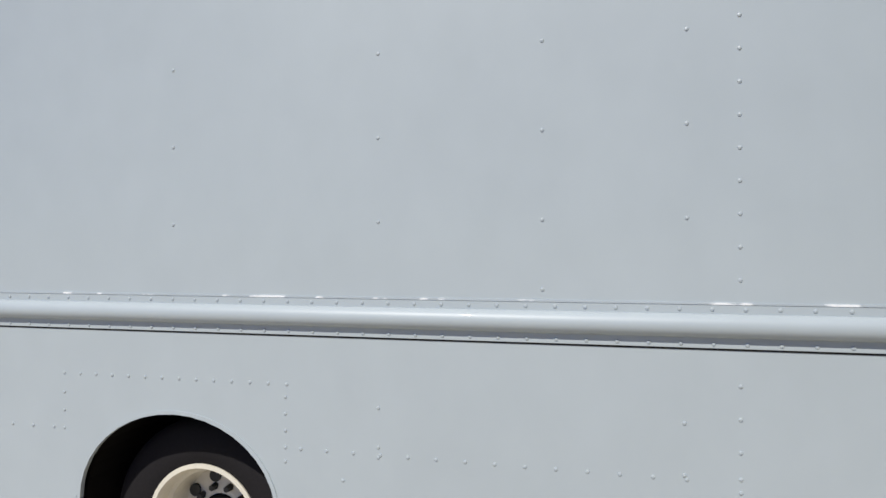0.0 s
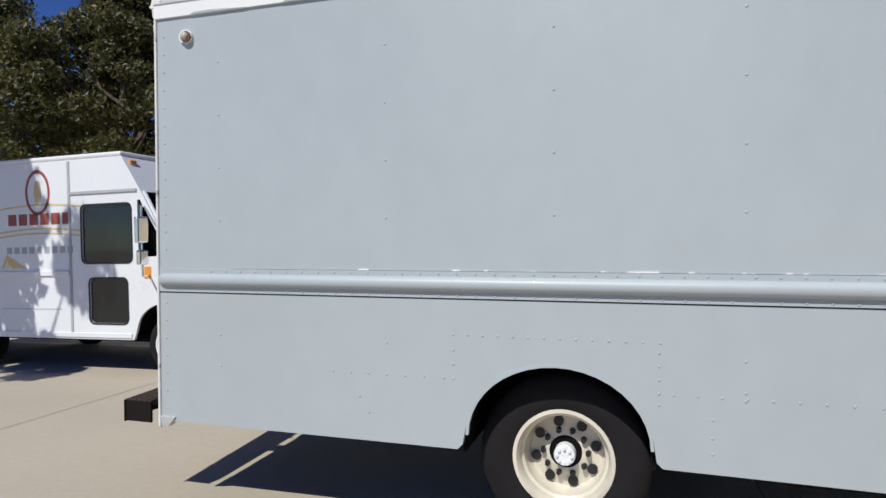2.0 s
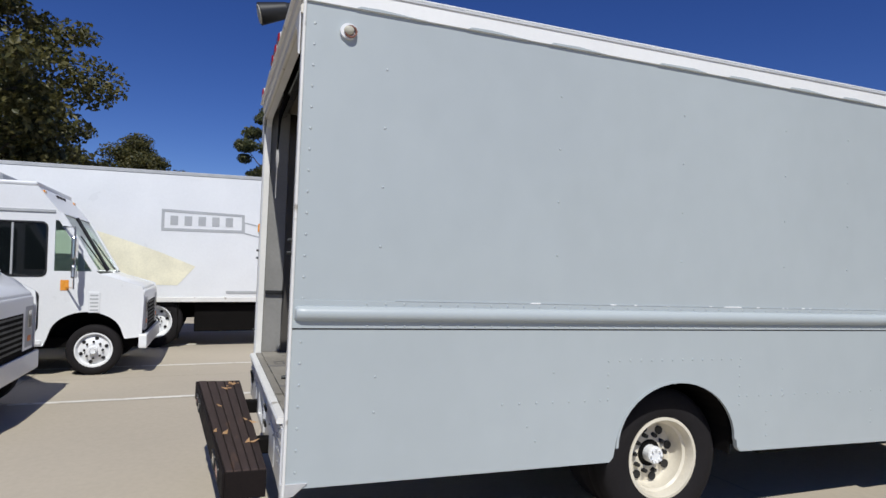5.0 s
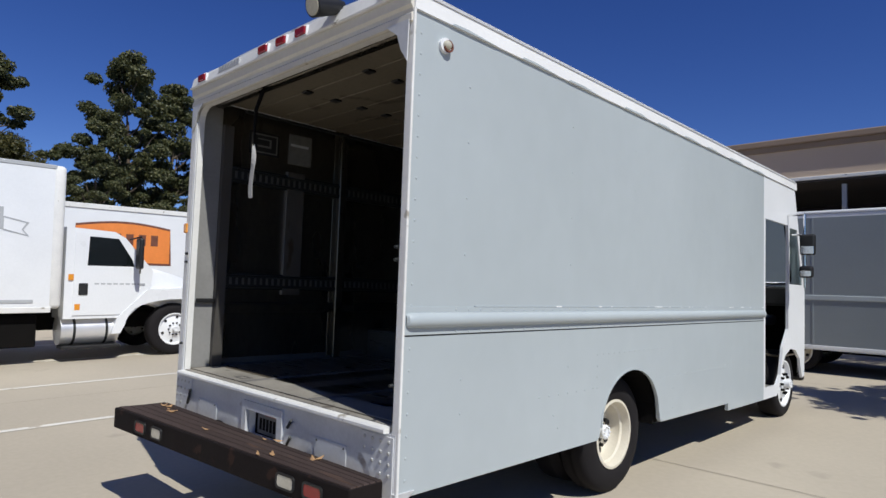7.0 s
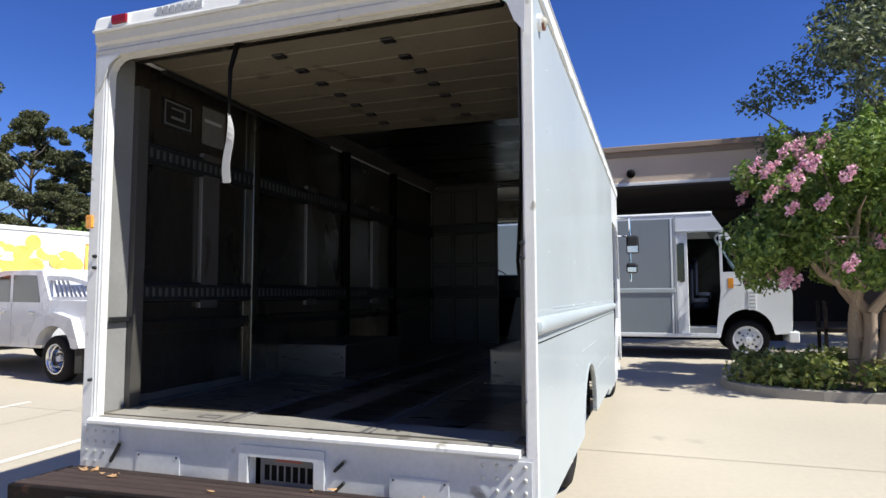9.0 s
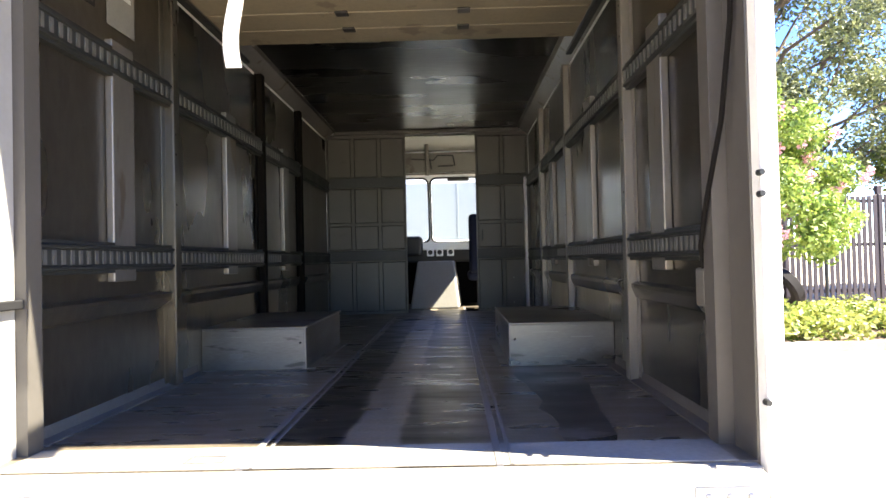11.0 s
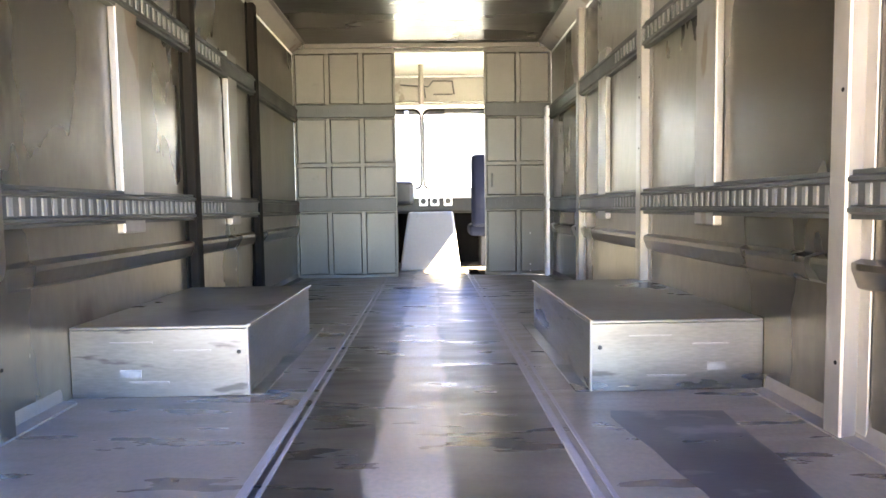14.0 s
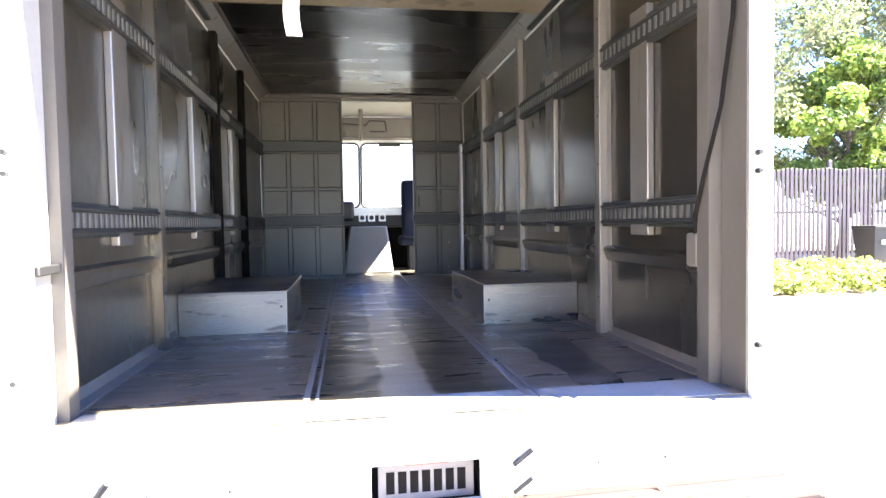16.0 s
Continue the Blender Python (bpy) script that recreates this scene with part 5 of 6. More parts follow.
        for y in (-1.5, -2.9, -4.3):
            part("panel_seam", bx((0.004, y - 0.03, 0.5), (0.012, y, roof_z - 0.06), 0.002), WHITE if y == -1.5 else panel, v)
    part("vent_grille", bx((0.0, 0.02, 0.86), (0.012, 0.16, 1.14), 0.004), WHITE, v)
    for k in range(5):
        part("vent_slot", bx((0.011, 0.04, 0.885 + 0.05 * k), (0.014, 0.14, 0.905 + 0.05 * k)), GREYP, v)
    part("warning_plate", bx((0.0, -0.32, 1.16), (0.006, -0.22, 1.30), 0.002), AMBER, v, "small amber warning plate")
    bm = join(cyl((0.0, -0.30, 2.02), (0.24, -0.12, 2.0), 0.012, seg=8), cyl((0.24, -0.12, 2.0), (0.24, -0.12, 1.2), 0.012, seg=8), cyl((0.24, -0.12, 1.2), (0.0, -0.25, 1.2), 0.012, seg=8))
    ma_ = part("mirror_arm", bm, CHROME, v)
    part("mirror_head", bx((0.16, -0.15, 1.58), (0.33, -0.09, 1.88), 0.02, 2), CHROME, ma_)
    part("mirror_head", bx((0.17, -0.15, 1.33), (0.31, -0.09, 1.50), 0.02, 2), CHROME, ma_)
    for o in v.children_recursive:
        for q in o.data.vertices:
            q.co.y += shift + door * min(1, max(0, (-0.45 - q.co.y) / 0.5)) if q.co.y > -1.6 else 0
            if q.co.y > nose_from:
                q.co.y = nose_from + (q.co.y - nose_from) * squeeze
            if 0.6 < q.co.z < roof_z - 0.1:
                q.co.z += tall * (min(1.0, (q.co.z - 0.6) / 0.7) if q.co.z < 2.0 else 1.0)
    for y in (0.0, -3.2):
        wheel(v, -0.07, y, tyre, tyre, 1, WHITE if y == 0 else RIM, y != 0, tyre * 0.65, nuts=8, seg=32)
        wheel(v, -W + 0.07, y, tyre, tyre, -1, WHITE, False, tyre * 0.65, nuts=8, seg=24)
    return v


def emblem(v, y, z, s):
    """A printed emblem: a dark red ring, golden arcs under it and plain bars, on the right side at y."""
    part("emblem_ring", plate(oval(y, z + 0.28 * s, 0.17 * s, 0.24 * s), [oval(y, z + 0.28 * s, 0.14 * s, 0.205 * s)], 0.001, 0.003, "x"), PINKMARK, v, "dark red printed ring")
    part("emblem_core", plate(oval(y, z + 0.28 * s, 0.05 * s, 0.13 * s), [], 0.001, 0.003, "x"), GOLD, v)
    for k in range(6):
        u = y + (-0.42 + 0.15 * k) * s
        part("print_bar", plate(rect(u, z - 0.06 * s, u + 0.115 * s, z + 0.06 * s), [], 0.001, 0.003, "x"), PINKMARK, v)
    for dz in (0.12, -0.13, -0.18):
        up = [(y + u * s, z + (dz + 0.04 * math.cos(u * 2.6)) * s) for u in [-0.6 + 0.1 * k for k in range(13)]]
        dn = [(a, b - 0.018 * s) for a, b in up[::-1]]
        part("print_arc", plate(up + dn, [], 0.001, 0.003, "x"), GOLD, v)
    for k in range(9):
        u = y + (-0.45 + 0.105 * k) * s
        part("print_bar", plate(rect(u, z - 0.36 * s, u + 0.07 * s, z - 0.29 * s), [], 0.001, 0.003, "x"), GREYP, v)


va = step_van(stand(-1.9, -2.62, 0), "white step van with dark windows and faded red print", None, False, 2.64, squeeze=0.27, nose_from=0.3, tyre=0.36)
emblem(va, -1.95, 1.92, 1.2)
for k in range(3):
    part("print_wedge", plate([(-2.6 + 0.1 * k, 1.30), (-2.15 - 0.2 * k, 1.30), (-2.5, 1.48 - 0.04 * k)], [], 0.001 + 0.001 * k, 0.002 + 0.001 * k, "x"), (GOLD, YELLOW, PALEY)[k], va)
part("side_trim_line", bx((0.0, -2.6, 0.78), (0.003, -1.6, 0.79)), GREYP, va)
vb = step_van(stand(-5.45, -1.82, 0), "white step van with cookie picture on its side", None, False, 2.55, squeeze=0.45, shift=-0.09, tyre=0.345, narrow=True)
part("print_disc", plate(oval(-1.55, 2.20, 0.30, 0.27), [], 0.001, 0.004, "x"), BROWNP, vb, "brown printed disc")
part("print_wedge", plate([(-1.9, 1.2), (-1.44, 1.2), (-1.44, 1.9), (-1.6, 1.75)], [], 0.001, 0.004, "x"), GOLD, vb)
part("roof_rack", bx((-1.6, -3.2, 2.62), (-0.3, -1.2, 2.74), 0.03), GREYP, vb)
v2 = step_van(stand(3.30, 10.5, -90), "step van with grey panels and open white cab", mat("slate_grey_paint", (0.235, 0.26, 0.275), 0.45, 0, 0.05, 1, 30, coat=0.1), True, 2.80, 7.0, squeeze=0.72, tall=0.26, tyre=0.385, door=0.2)

# box truck with a conventional cab
bt = thing("box_truck", "white box truck with silver fuel tank", "truck", stand(-8.3, 3.0, 0))
part("box_body", plate(rect(-7.6, 0.92, -1.72, 3.22, 0.03), [], -2.45, 0.02, "x"), WHITE, bt, "white cargo box")
part("box_front_cap", bx((-2.46, -1.80, 0.90), (0.035, -1.60, 3.25), 0.07, 3), WHITEOLD, bt, "pale rounded box corner", True)
part("box_rail", bx((-0.01, -7.6, 0.84), (0.03, -1.75, 0.93), 0.006), WHITEOLD, bt)
part("roof_edge", bx((-0.02, -7.6, 3.18), (0.03, -1.75, 3.25), 0.01), GREYP, bt)
part("logo_frame", plate([(-3.05, 2.15), (-2.45, 2.15), (-2.45, 2.50), (-3.9, 2.55), (-3.9, 2.15)], [[(-3.85, 2.2), (-2.5, 2.2), (-2.5, 2.46), (-3.85, 2.5)]], 0.022, 0.026, "x"), GREYP, bt)
for k in range(5):
    u = -3.75 + 0.24 * k
    part("print_bar", plate(rect(u, 2.26, u + 0.13, 2.43), [], 0.022, 0.026, "x"), GREYP, bt)
part("ribbon", plate([(-2.45, 2.36), (-2.1, 2.28), (-2.18, 2.16), (-2.1, 2.06), (-2.45, 2.14)], [[(-2.44, 2.34), (-2.14, 2.27), (-2.2, 2.16), (-2.13, 2.08), (-2.44, 2.16)]], 0.022, 0.026, "x"), GREYP, bt)
part("loaf_print", plate([(-6.6, 1.2), (-3.6, 1.15), (-3.3, 1.5), (-3.9, 1.75), (-4.6, 2.0), (-5.4, 2.25), (-6.3, 2.3)], [], 0.022, 0.025, "x"), PALEY, bt, "pale cream printed shape")
part("corner_mark", bx((0.02, -2.75, 1.0), (0.03, -2.0, 1.05)), GREYP, bt)
cabp = [(-1.55, 0.72), (-0.55, 0.72), (-0.35, 0.95), (-0.28, 1.25), (-0.25, 1.55), (-0.62, 2.12), (-0.8, 2.22), (-1.55, 2.26)]
win_ = [(-1.22, 1.62), (-0.46, 1.62), (-0.50, 1.74), (-0.74, 2.10), (-1.20, 2.12)]
part("cab_body", plate(cabp, [], -2.3, -0.05, "x"), WHITE, bt, "white truck cab")
part("cab_window", plate(win_, [], -0.052, -0.045, "x"), DARKGLASS, bt)
part("cab_door", plate([(-1.42, 0.78), (-0.60, 0.78), (-0.42, 1.0), (-0.36, 1.58), (-0.72, 2.16), (-1.42, 2.18)], [win_], -0.05, -0.035, "x"), WHITE, bt)
part("cab_vent", bx((-0.036, -1.34, 1.12), (-0.025, -1.20, 1.32), 0.01), BLACK, bt)
for y, z in ((-1.46, 1.42), (-1.35, 0.92)):
    part("placard", bx((-0.036, y - 0.04, z - 0.05), (-0.03, y + 0.04, z + 0.05)), AMBER, bt)
for k in range(8):
    part("print_bar", bx((-0.036, -1.1 + 0.1 * k, 1.30), (-0.033, -1.03 + 0.1 * k, 1.325)), GREYP, bt)
hd = hull([(-2.1, -0.3, 0.95), (-0.25, -0.3, 0.95), (-2.1, -0.28, 1.62), (-0.25, -0.28, 1.62), (-2.0, 0.9, 0.62), (-0.35, 0.9, 0.62), (-1.95, 0.85, 1.28), (-0.4, 0.85, 1.28)])
part("hood", bevelled(hd, 0.05, 2), WHITE, bt, "white truck hood", True)
fen = [(-0.66, 0.45)] + arch(0.0, 0.50, 0.60, 0.54)[1:-1] + [(0.66, 0.5), (0.85, 0.6), (0.85, 1.0), (0.4, 1.25), (-0.3, 1.22), (-0.72, 0.72), (-0.80, 0.45)]
for x0, x1 in ((-0.42, -0.02), (-2.3, -1.9)):
    part("fender", plate(fen, [], x0, x1, "x"), WHITE, bt)
part("front_bumper", bx((-2.2, 0.85, 0.42), (-0.05, 1.0, 0.70), 0.04, 2), BLACK, bt)
part("headlight", bx((-0.40, 0.78, 0.86), (-0.10, 0.90, 1.06), 0.03, 2), CLEARL, bt)
part("fuel_tank", cyl((-0.35, -1.55, 0.52), (-0.35, -0.65, 0.52), 0.25, seg=24), TANK, bt, "silver round fuel tank", True)
for y in (-1.35, -0.85):
    part("tank_strap", cyl((-0.35, y - 0.02, 0.52), (-0.35, y + 0.02, 0.52), 0.256, seg=24), GALV, bt)
part("step", bx((-0.35, -1.55, 0.22), (-0.02, -0.65, 0.27), 0.01), BLACK, bt)
part("chassis", bx((-1.7, -7.4, 0.50), (-0.7, 0.6, 0.84)), UNDER, bt)
# black fillers added to make the space under the box look shaded
part("tool_box", bx((-0.75, -3.3, 0.28), (-0.12, -1.9, 0.80), 0.02), UNDER, bt, "black box added as shade under the cargo box")
part("mud_guard", bx((-0.6, -3.6, 0.15), (-0.05, -3.57, 0.82), 0.004), UNDER, bt)
mm = part("mirror_arm", join(cyl((-0.05, -0.55, 2.1), (0.2, -0.45, 2.15), 0.014, seg=8), cyl((0.2, -0.45, 2.15), (0.2, -0.45, 1.5), 0.014, seg=8)), BLACK, bt)
part("mirror_head", bx((0.08, -0.50, 1.58), (0.30, -0.42, 2.12), 0.03, 2), BLACK, mm)
for o in bt.children_recursive:
    for q in o.data.vertices:
        q.co.y -= 0.33 * min(1.0, max(0.0, -q.co.y / 0.4))
        if q.co.y > 0.62:
            q.co.y = 0.62 + (q.co.y - 0.62) * 0.3
wheel(bt, -0.12, 0.0, 0.48, 0.48, 1, WHITE, False, 0.285, 0.26, seg=32)
wheel(bt, -2.2, 0.0, 0.48, 0.48, -1, WHITE, False, 0.285, 0.26, seg=24)
wheel(bt, -0.06, -4.3, 0.48, 0.48, 1, WHITE, True, 0.285, 0.26, seg=32)
wheel(bt, -2.3, -4.3, 0.48, 0.48, -1, WHITE, True, 0.285, 0.26, seg=24)


def trailer(m, label, length, sign, ribs):
    """A white box trailer whose long right side lies at x = 0, its front end at y = 0."""
    t = thing("box_trailer", label, "trailer", m, "white box trailers")
    part("box", bx((-2.45, -length, 0.95), (0.0, 0.0, 3.42), 0.03, 2), WHITE, t, "white cargo box")
    part("top_rail", bx((-0.02, -length, 3.30), (0.03, 0.0, 3.44), 0.01), WHITEOLD, t)
    part("base_rail", bx((-0.02, -length, 0.88), (0.03, 0.0, 1.0), 0.01), GREYP, t)
    for k in range(ribs):
        part("corner_rib", bx((0.0, -0.5 - 0.28 * k, 1.0), (0.02, -0.46 - 0.28 * k, 3.30), 0.004), WHITEOLD, t)
        for z in (1.4, 2.0, 2.6, 3.1):
            part("hinge_strap", bx((0.005, -0.52 - 0.1, z), (0.03, -0.25, z + 0.05), 0.004), GREYP, t)
    if sign:
        y0, y1, z0, z1, ma1 = sign
        up = [(y0 + (y1 - y0) * k / 12, z1 + 0.14 * math.sin(math.pi * k / 12)) for k in range(13)]
        part("sign_panel", plate([(y0, z0)] + [(y1, z0)] + up[::-1], [], 0.002, 0.008, "x"), ma1, t, "coloured printed sign with plain bars")
        part("sign_edge", plate([(y0 - 0.06, z0 - 0.06), (y1 + 0.06, z0 - 0.06)] + [(u, v + 0.06) for u, v in up[::-1]], [[(y0, z0), (y1, z0)] + up[::-1]], 0.002, 0.010, "x"), BROWNP if ma1 is ORANGE else ORANGE, t)
        n = 6
        w = (y1 - y0) / (n + 1.4)
        for k in range(n):
            u = y0 + w * (0.8 + k)
            part("print_bar", plate([(u, z0 + 0.52 * (z1 - z0)), (u + 0.58 * w, z0 + 0.52 * (z1 - z0)), (u + 0.58 * w, z0 + 0.84 * (z1 - z0)), (u, z0 + 0.84 * (z1 - z0))], [], 0.008, 0.012, "x"), BROWNP, t)
        u = (y0 + y1) / 2
        part("print_shape", plate([(u - 0.2 * w, z0 + 0.2), (u + 0.9 * w, z0 + 0.28), (u + 1.6 * w, z0 + 0.42), (u + 0.7 * w, z0 + 0.40), (u, z0 + 0.32)], [], 0.008, 0.012, "x"), BROWNP, t)
    part("chassis", bx((-1.8, -length + 0.5, 0.6), (-0.6, -0.4, 0.92)), UNDER, t)
    for y in (-1.6, -length + 1.6):
        wheel(t, -0.05, y, 0.48, 0.48, 1, WHITE, True, 0.285, 0.26, seg=24)
        wheel(t, -2.4, y, 0.48, 0.48, -1, WHITE, True, 0.285, 0.26, seg=20)
    return t


td1 = trailer(stand(-16.0, 8.9, 0), "white box trailer with orange printed sign", 9.0, (-5.6, -3.0, 1.80, 2.80, ORANGE), 0)
td2 = trailer(stand(-17.0, 21.0, 0), "white box trailer with yellow muffin print", 11.6, (-7.2, -4.4, 2.0, 2.95, YELLOW), 0)
random.seed(3)
for k in range(60):
    a, q = random.uniform(0, 6.28), random.uniform(0, 1) ** 0.5
    part("muffin_print", plate(oval(-9.1 + 1.5 * q * math.cos(a), 2.25 + 0.75 * q * math.sin(a), random.uniform(0.15, 0.4), random.uniform(0.12, 0.3), 10), [], 0.002 + 0.0004 * k, 0.004 + 0.0004 * k, "x"), YELLOW if k % 3 else PALEY, td2)
end = thing("trailer_end", "white box trailer end with brown doors", "trailer", stand(-16.8, 9.6, 0))
part("box", bx((-2.4, -0.6, 0.9), (-0.02, 0.1, 3.38), 0.02), GREYP, end)
part("brown_panel", bx((-0.02, -0.55, 1.5), (0.0, 0.05, 2.6), 0.005), BROWNP, end)

# pickup and dark car
pk = thing("pickup_truck", "pale silver crew-cab pickup with rear rack", "pickup truck", stand(-7.2, 5.98, 79.5) @ Matrix.Scale(0.93, 4, (0, 0, 1)))
# facing +y, rear axle at the origin, left side towards -x
side = [(-1.25, 0.62), (-0.56, 0.60)] + arch(0, 0.55, 0.5, 0.42)[1:-1] + [(0.56, 0.55), (3.35, 0.52), (3.40, 0.6)] + arch(3.92, 0.55, 0.5, 0.42)[1:-1] + [(4.46, 0.6), (4.66, 0.65), (4.68, 1.10), (4.5, 1.22), (2.95, 1.32), (2.25, 1.86), (1.8, 1.94), (0.58, 1.92), (0.34, 1.40), (-1.25, 1.38)]
for x0, x1 in ((-1.0, -0.90), (0.90, 1.0)):
    part("body_side", plate(side, [], x0, x1, "x"), SILVER, pk, "pale silver body side")
    w1 = [(1.58, 1.36), (2.72, 1.36), (2.22, 1.80), (1.56, 1.86)]
    w2 = [(0.62, 1.36), (1.48, 1.36), (1.46, 1.86), (0.74, 1.84)]
    for w_ in (w1, w2):
        part("side_window", plate(w_, [], x0 - 0.004 if x0 < 0 else x1 - 0.002, x0 + 0.002 if x0 < 0 else x1 + 0.004, "x"), DARKGLASS, pk)
    fx0, fx1 = (x0 - 0.13, x0) if x0 < 0 else (x1, x1 + 0.13)
    part("wide_fender", plate([(-0.72, 0.62), (-0.60, 0.6)] + arch(0, 0.55, 0.5, 0.42)[1:-1] + [(0.60, 0.6), (0.74, 0.62), (0.5, 1.1), (0, 1.2), (-0.5, 1.1)], [], fx0, fx1, "x"), SILVER, pk, "flared rear wheel fender", True)
for a_, b_, nm, mt in (((-0.9, 0.58, 0.5), (0.9, 0.63, 1.9), "cab_back", SILVER), ((-0.9, 0.58, 1.88), (0.9, 2.1, 1.95), "roof", SILVER), ((-0.95, 2.8, 1.10), (0.95, 4.6, 1.29), "hood", SILVER), ((-0.95, -1.27, 0.75), (0.95, -1.2, 1.38), "tailgate", SILVER), ((-0.9, -1.2, 0.6), (0.9, 1.0, 0.7), "bed_floor", UNDER), ((-0.85, 1.1, 0.5), (0.85, 4.8, 0.7), "under_body", UNDER)):
    part(nm, bx(a_, b_, 0.03 if mt is SILVER else 0, 2), mt, pk, "", True)
part("windscreen", hull([(-0.85, 2.9, 1.32), (0.85, 2.9, 1.32), (-0.78, 2.2, 1.86), (0.78, 2.2, 1.86), (-0.85, 2.87, 1.31), (0.85, 2.87, 1.31), (-0.78, 2.17, 1.85), (0.78, 2.17, 1.85)]), DARKGLASS, pk)
for s in (1, -1):
    part("tail_lamp", bx((s * 0.93 - 0.085, -1.30, 0.95), (s * 0.93 + 0.085, -1.2, 1.30), 0.02, 2), RED, pk, "red tail lamp")
part("rear_bumper", bx((-1.0, -1.45, 0.55), (1.0, -1.25, 0.76), 0.04, 3), CHROME, pk, "chrome rear bumper", True)
rk = part("rack_frame", plate(rect(-0.95, 1.40, 0.95, 1.86, 0.04), [rect(-0.88, 1.46, 0.88, 1.80, 0.03)], 0.38, 0.44, "y"), SILVER, pk, "white slatted cab rack")
for s in (-1, 1):
    part("rack_side", plate([(-1.1, 1.40), (0.44, 1.40), (0.50, 1.84), (-0.2, 1.80), (-1.0, 1.64)], [[(-0.95, 1.46), (0.36, 1.46), (0.42, 1.76), (-0.2, 1.73), (-0.9, 1.58)]], s * 0.95 - 0.02, s * 0.95 + 0.02, "x"), WHITE, rk)
    for k in range(9):
        y = -0.85 + 0.125 * k
        part("rack_slat", plate([(y, 1.45), (y + 0.04, 1.45), (y + 0.19, 1.745 if y > -0.3 else 1.64), (y + 0.15, 1.745 if y > -0.3 else 1.64)], [], s * 0.95 - 0.01, s * 0.95 + 0.01, "x"), GREYP, rk)
part("mirror_head", bx((-1.25, 2.45, 1.32), (-1.02, 2.55, 1.62), 0.03, 2), BLACK, pk)
for y in (1.52, 0.55, 2.78):
    for x in (-1.001, 1.001):
        part("door_seam", bx((x - 0.002, y - 0.008, 0.6), (x + 0.002, y + 0.008, 1.36)), GREYP, pk)
for y in (1.68, 0.74):
    part("door_handle", bx((-1.03, y, 1.16), (-0.999, y + 0.2, 1.21), 0.01, 2), CHROME, pk)
for y in (0, 3.92):
    for s in (1, -1):
        wheel(pk, s * (1.08 if y == 0 else 0.98), y, 0.40, 0.40, s, CHROME, y == 0, 0.245, 0.22, nuts=8, seg=28)
for s in (1, -1):
    part("mud_flap", bx((s * 0.95 - 0.17, -0.62, 0.2), (s * 0.95 + 0.17, -0.60, 0.62), 0.004), BLACK, pk)
cr = thing("parked_car", "dark green car parked beyond pickup", "car", stand(-13.9, 9.0, 150))
csec = [(-2.1, 0.35), (2.2, 0.32), (2.3, 0.6), (2.1, 0.85), (1.2, 0.98), (0.5, 1.45), (-1.0, 1.50), (-1.8, 1.05), (-2.25, 0.95), (-2.25, 0.5)]
part("body", plate(csec, [], -0.85, 0.85, "x"), DARKCAR, cr, "dark green body", False)
for s in (1, -1):
    part("side_window", plate([(-1.4, 1.05), (1.0, 1.02), (0.42, 1.38), (-0.95, 1.43)], [], s * 0.85 - 0.003, s * 0.85 + 0.003, "x"), DARKGLASS, cr)
    for y in (-1.35, 1.45):
        wheel(cr, s * 0.87, y, 0.33, 0.33, s, CHROME, False, 0.22, 0.2, nuts=5, seg=24)
part("windscreen", hull([(-0.75, 1.16, 1.0), (0.75, 1.16, 1.0), (-0.65, 0.52, 1.44), (0.65, 0.52, 1.44), (-0.75, 1.12, 0.98), (0.75, 1.12, 0.98), (-0.65, 0.49, 1.42), (0.65, 0.49, 1.42)]), GLASS, cr)

# ---- the dock building ----
bld = thing("dock_building", "tan stucco loading dock with dark bays", "building", Matrix.Translation((0, 18, rise(18) - 0.3)))
part("fascia", bx((-8, -0.2, 4.93), (9.0, 0.2, 5.92), 0.02), STUCCO, bld, "tan stucco fascia")
part("cornice", bx((-8.1, -0.34, 5.92), (9.1, 0.3, 6.11), 0.03, 2), STUCCO2, bld, "brown stepped cornice")
part("cornice_cap", bx((-8.1, -0.26, 5.76), (9.1, 0.25, 5.92), 0.01), STUCCO2, bld)
# soffit and back wall carry the dock's shade in their dark colour
part("soffit", bx((-8, -0.2, 4.78), (9.0, 6, 4.93)), SHADEW, bld)
part("lower_edge", bx((-8, -0.24, 4.84), (9.0, -0.19, 4.94), 0.01), WHITEOLD, bld)
part("back_wall", bx((-8, 5.5, -0.2), (9.0, 6, 4.7)), SHADEW, bld, "wall inside dock coloured dark as shade")
part("roof", bx((-8, 0.2, 5.7), (9.0, 9, 5.8)), STUCCO2, bld)
for x in (-7.8, -4.2, -0.6, 5.2, 8.8):
    part("dock_post", bx((x - 0.06, 0.0, -0.2), (x + 0.06, 0.12, 4.7), 0.01), GREYP, bld, "slim pale post")
for z in (4.15, 3.6, 3.05):
    part("dock_beam", bx((-8, 1.2, z), (9, 1.32, z + 0.10), 0.005), RUST, bld)
for x in (-4.0, 1.05, 6.8):
    lp = part("wall_lamp", join(ball((x, -0.28, 5.22), 0.14, 2), cyl((x, -0.2, 5.22), (x, -0.32, 5.22), 0.06)), UNDER, bld, "round wall lamp", True)
part("side_wall", bx((-8.2, 0, -0.2), (-7.9, 9, 5.85)), STUCCO, bld)
part("side_wall", bx((8.8, 0, -0.2), (9.2, 9, 5.85)), STUCCO, bld)

# ---- planting bed with kerb ----
bed_out = [(26, 6.0), (26, 9.6), (5.2, 9.3), (3.2, 8.6), (2.7, 8.1), (2.52, 7.6), (2.55, 7.1), (2.75, 6.72), (3.1, 6.48), (3.6, 6.38)]
cx, cy = 14.0, 7.7
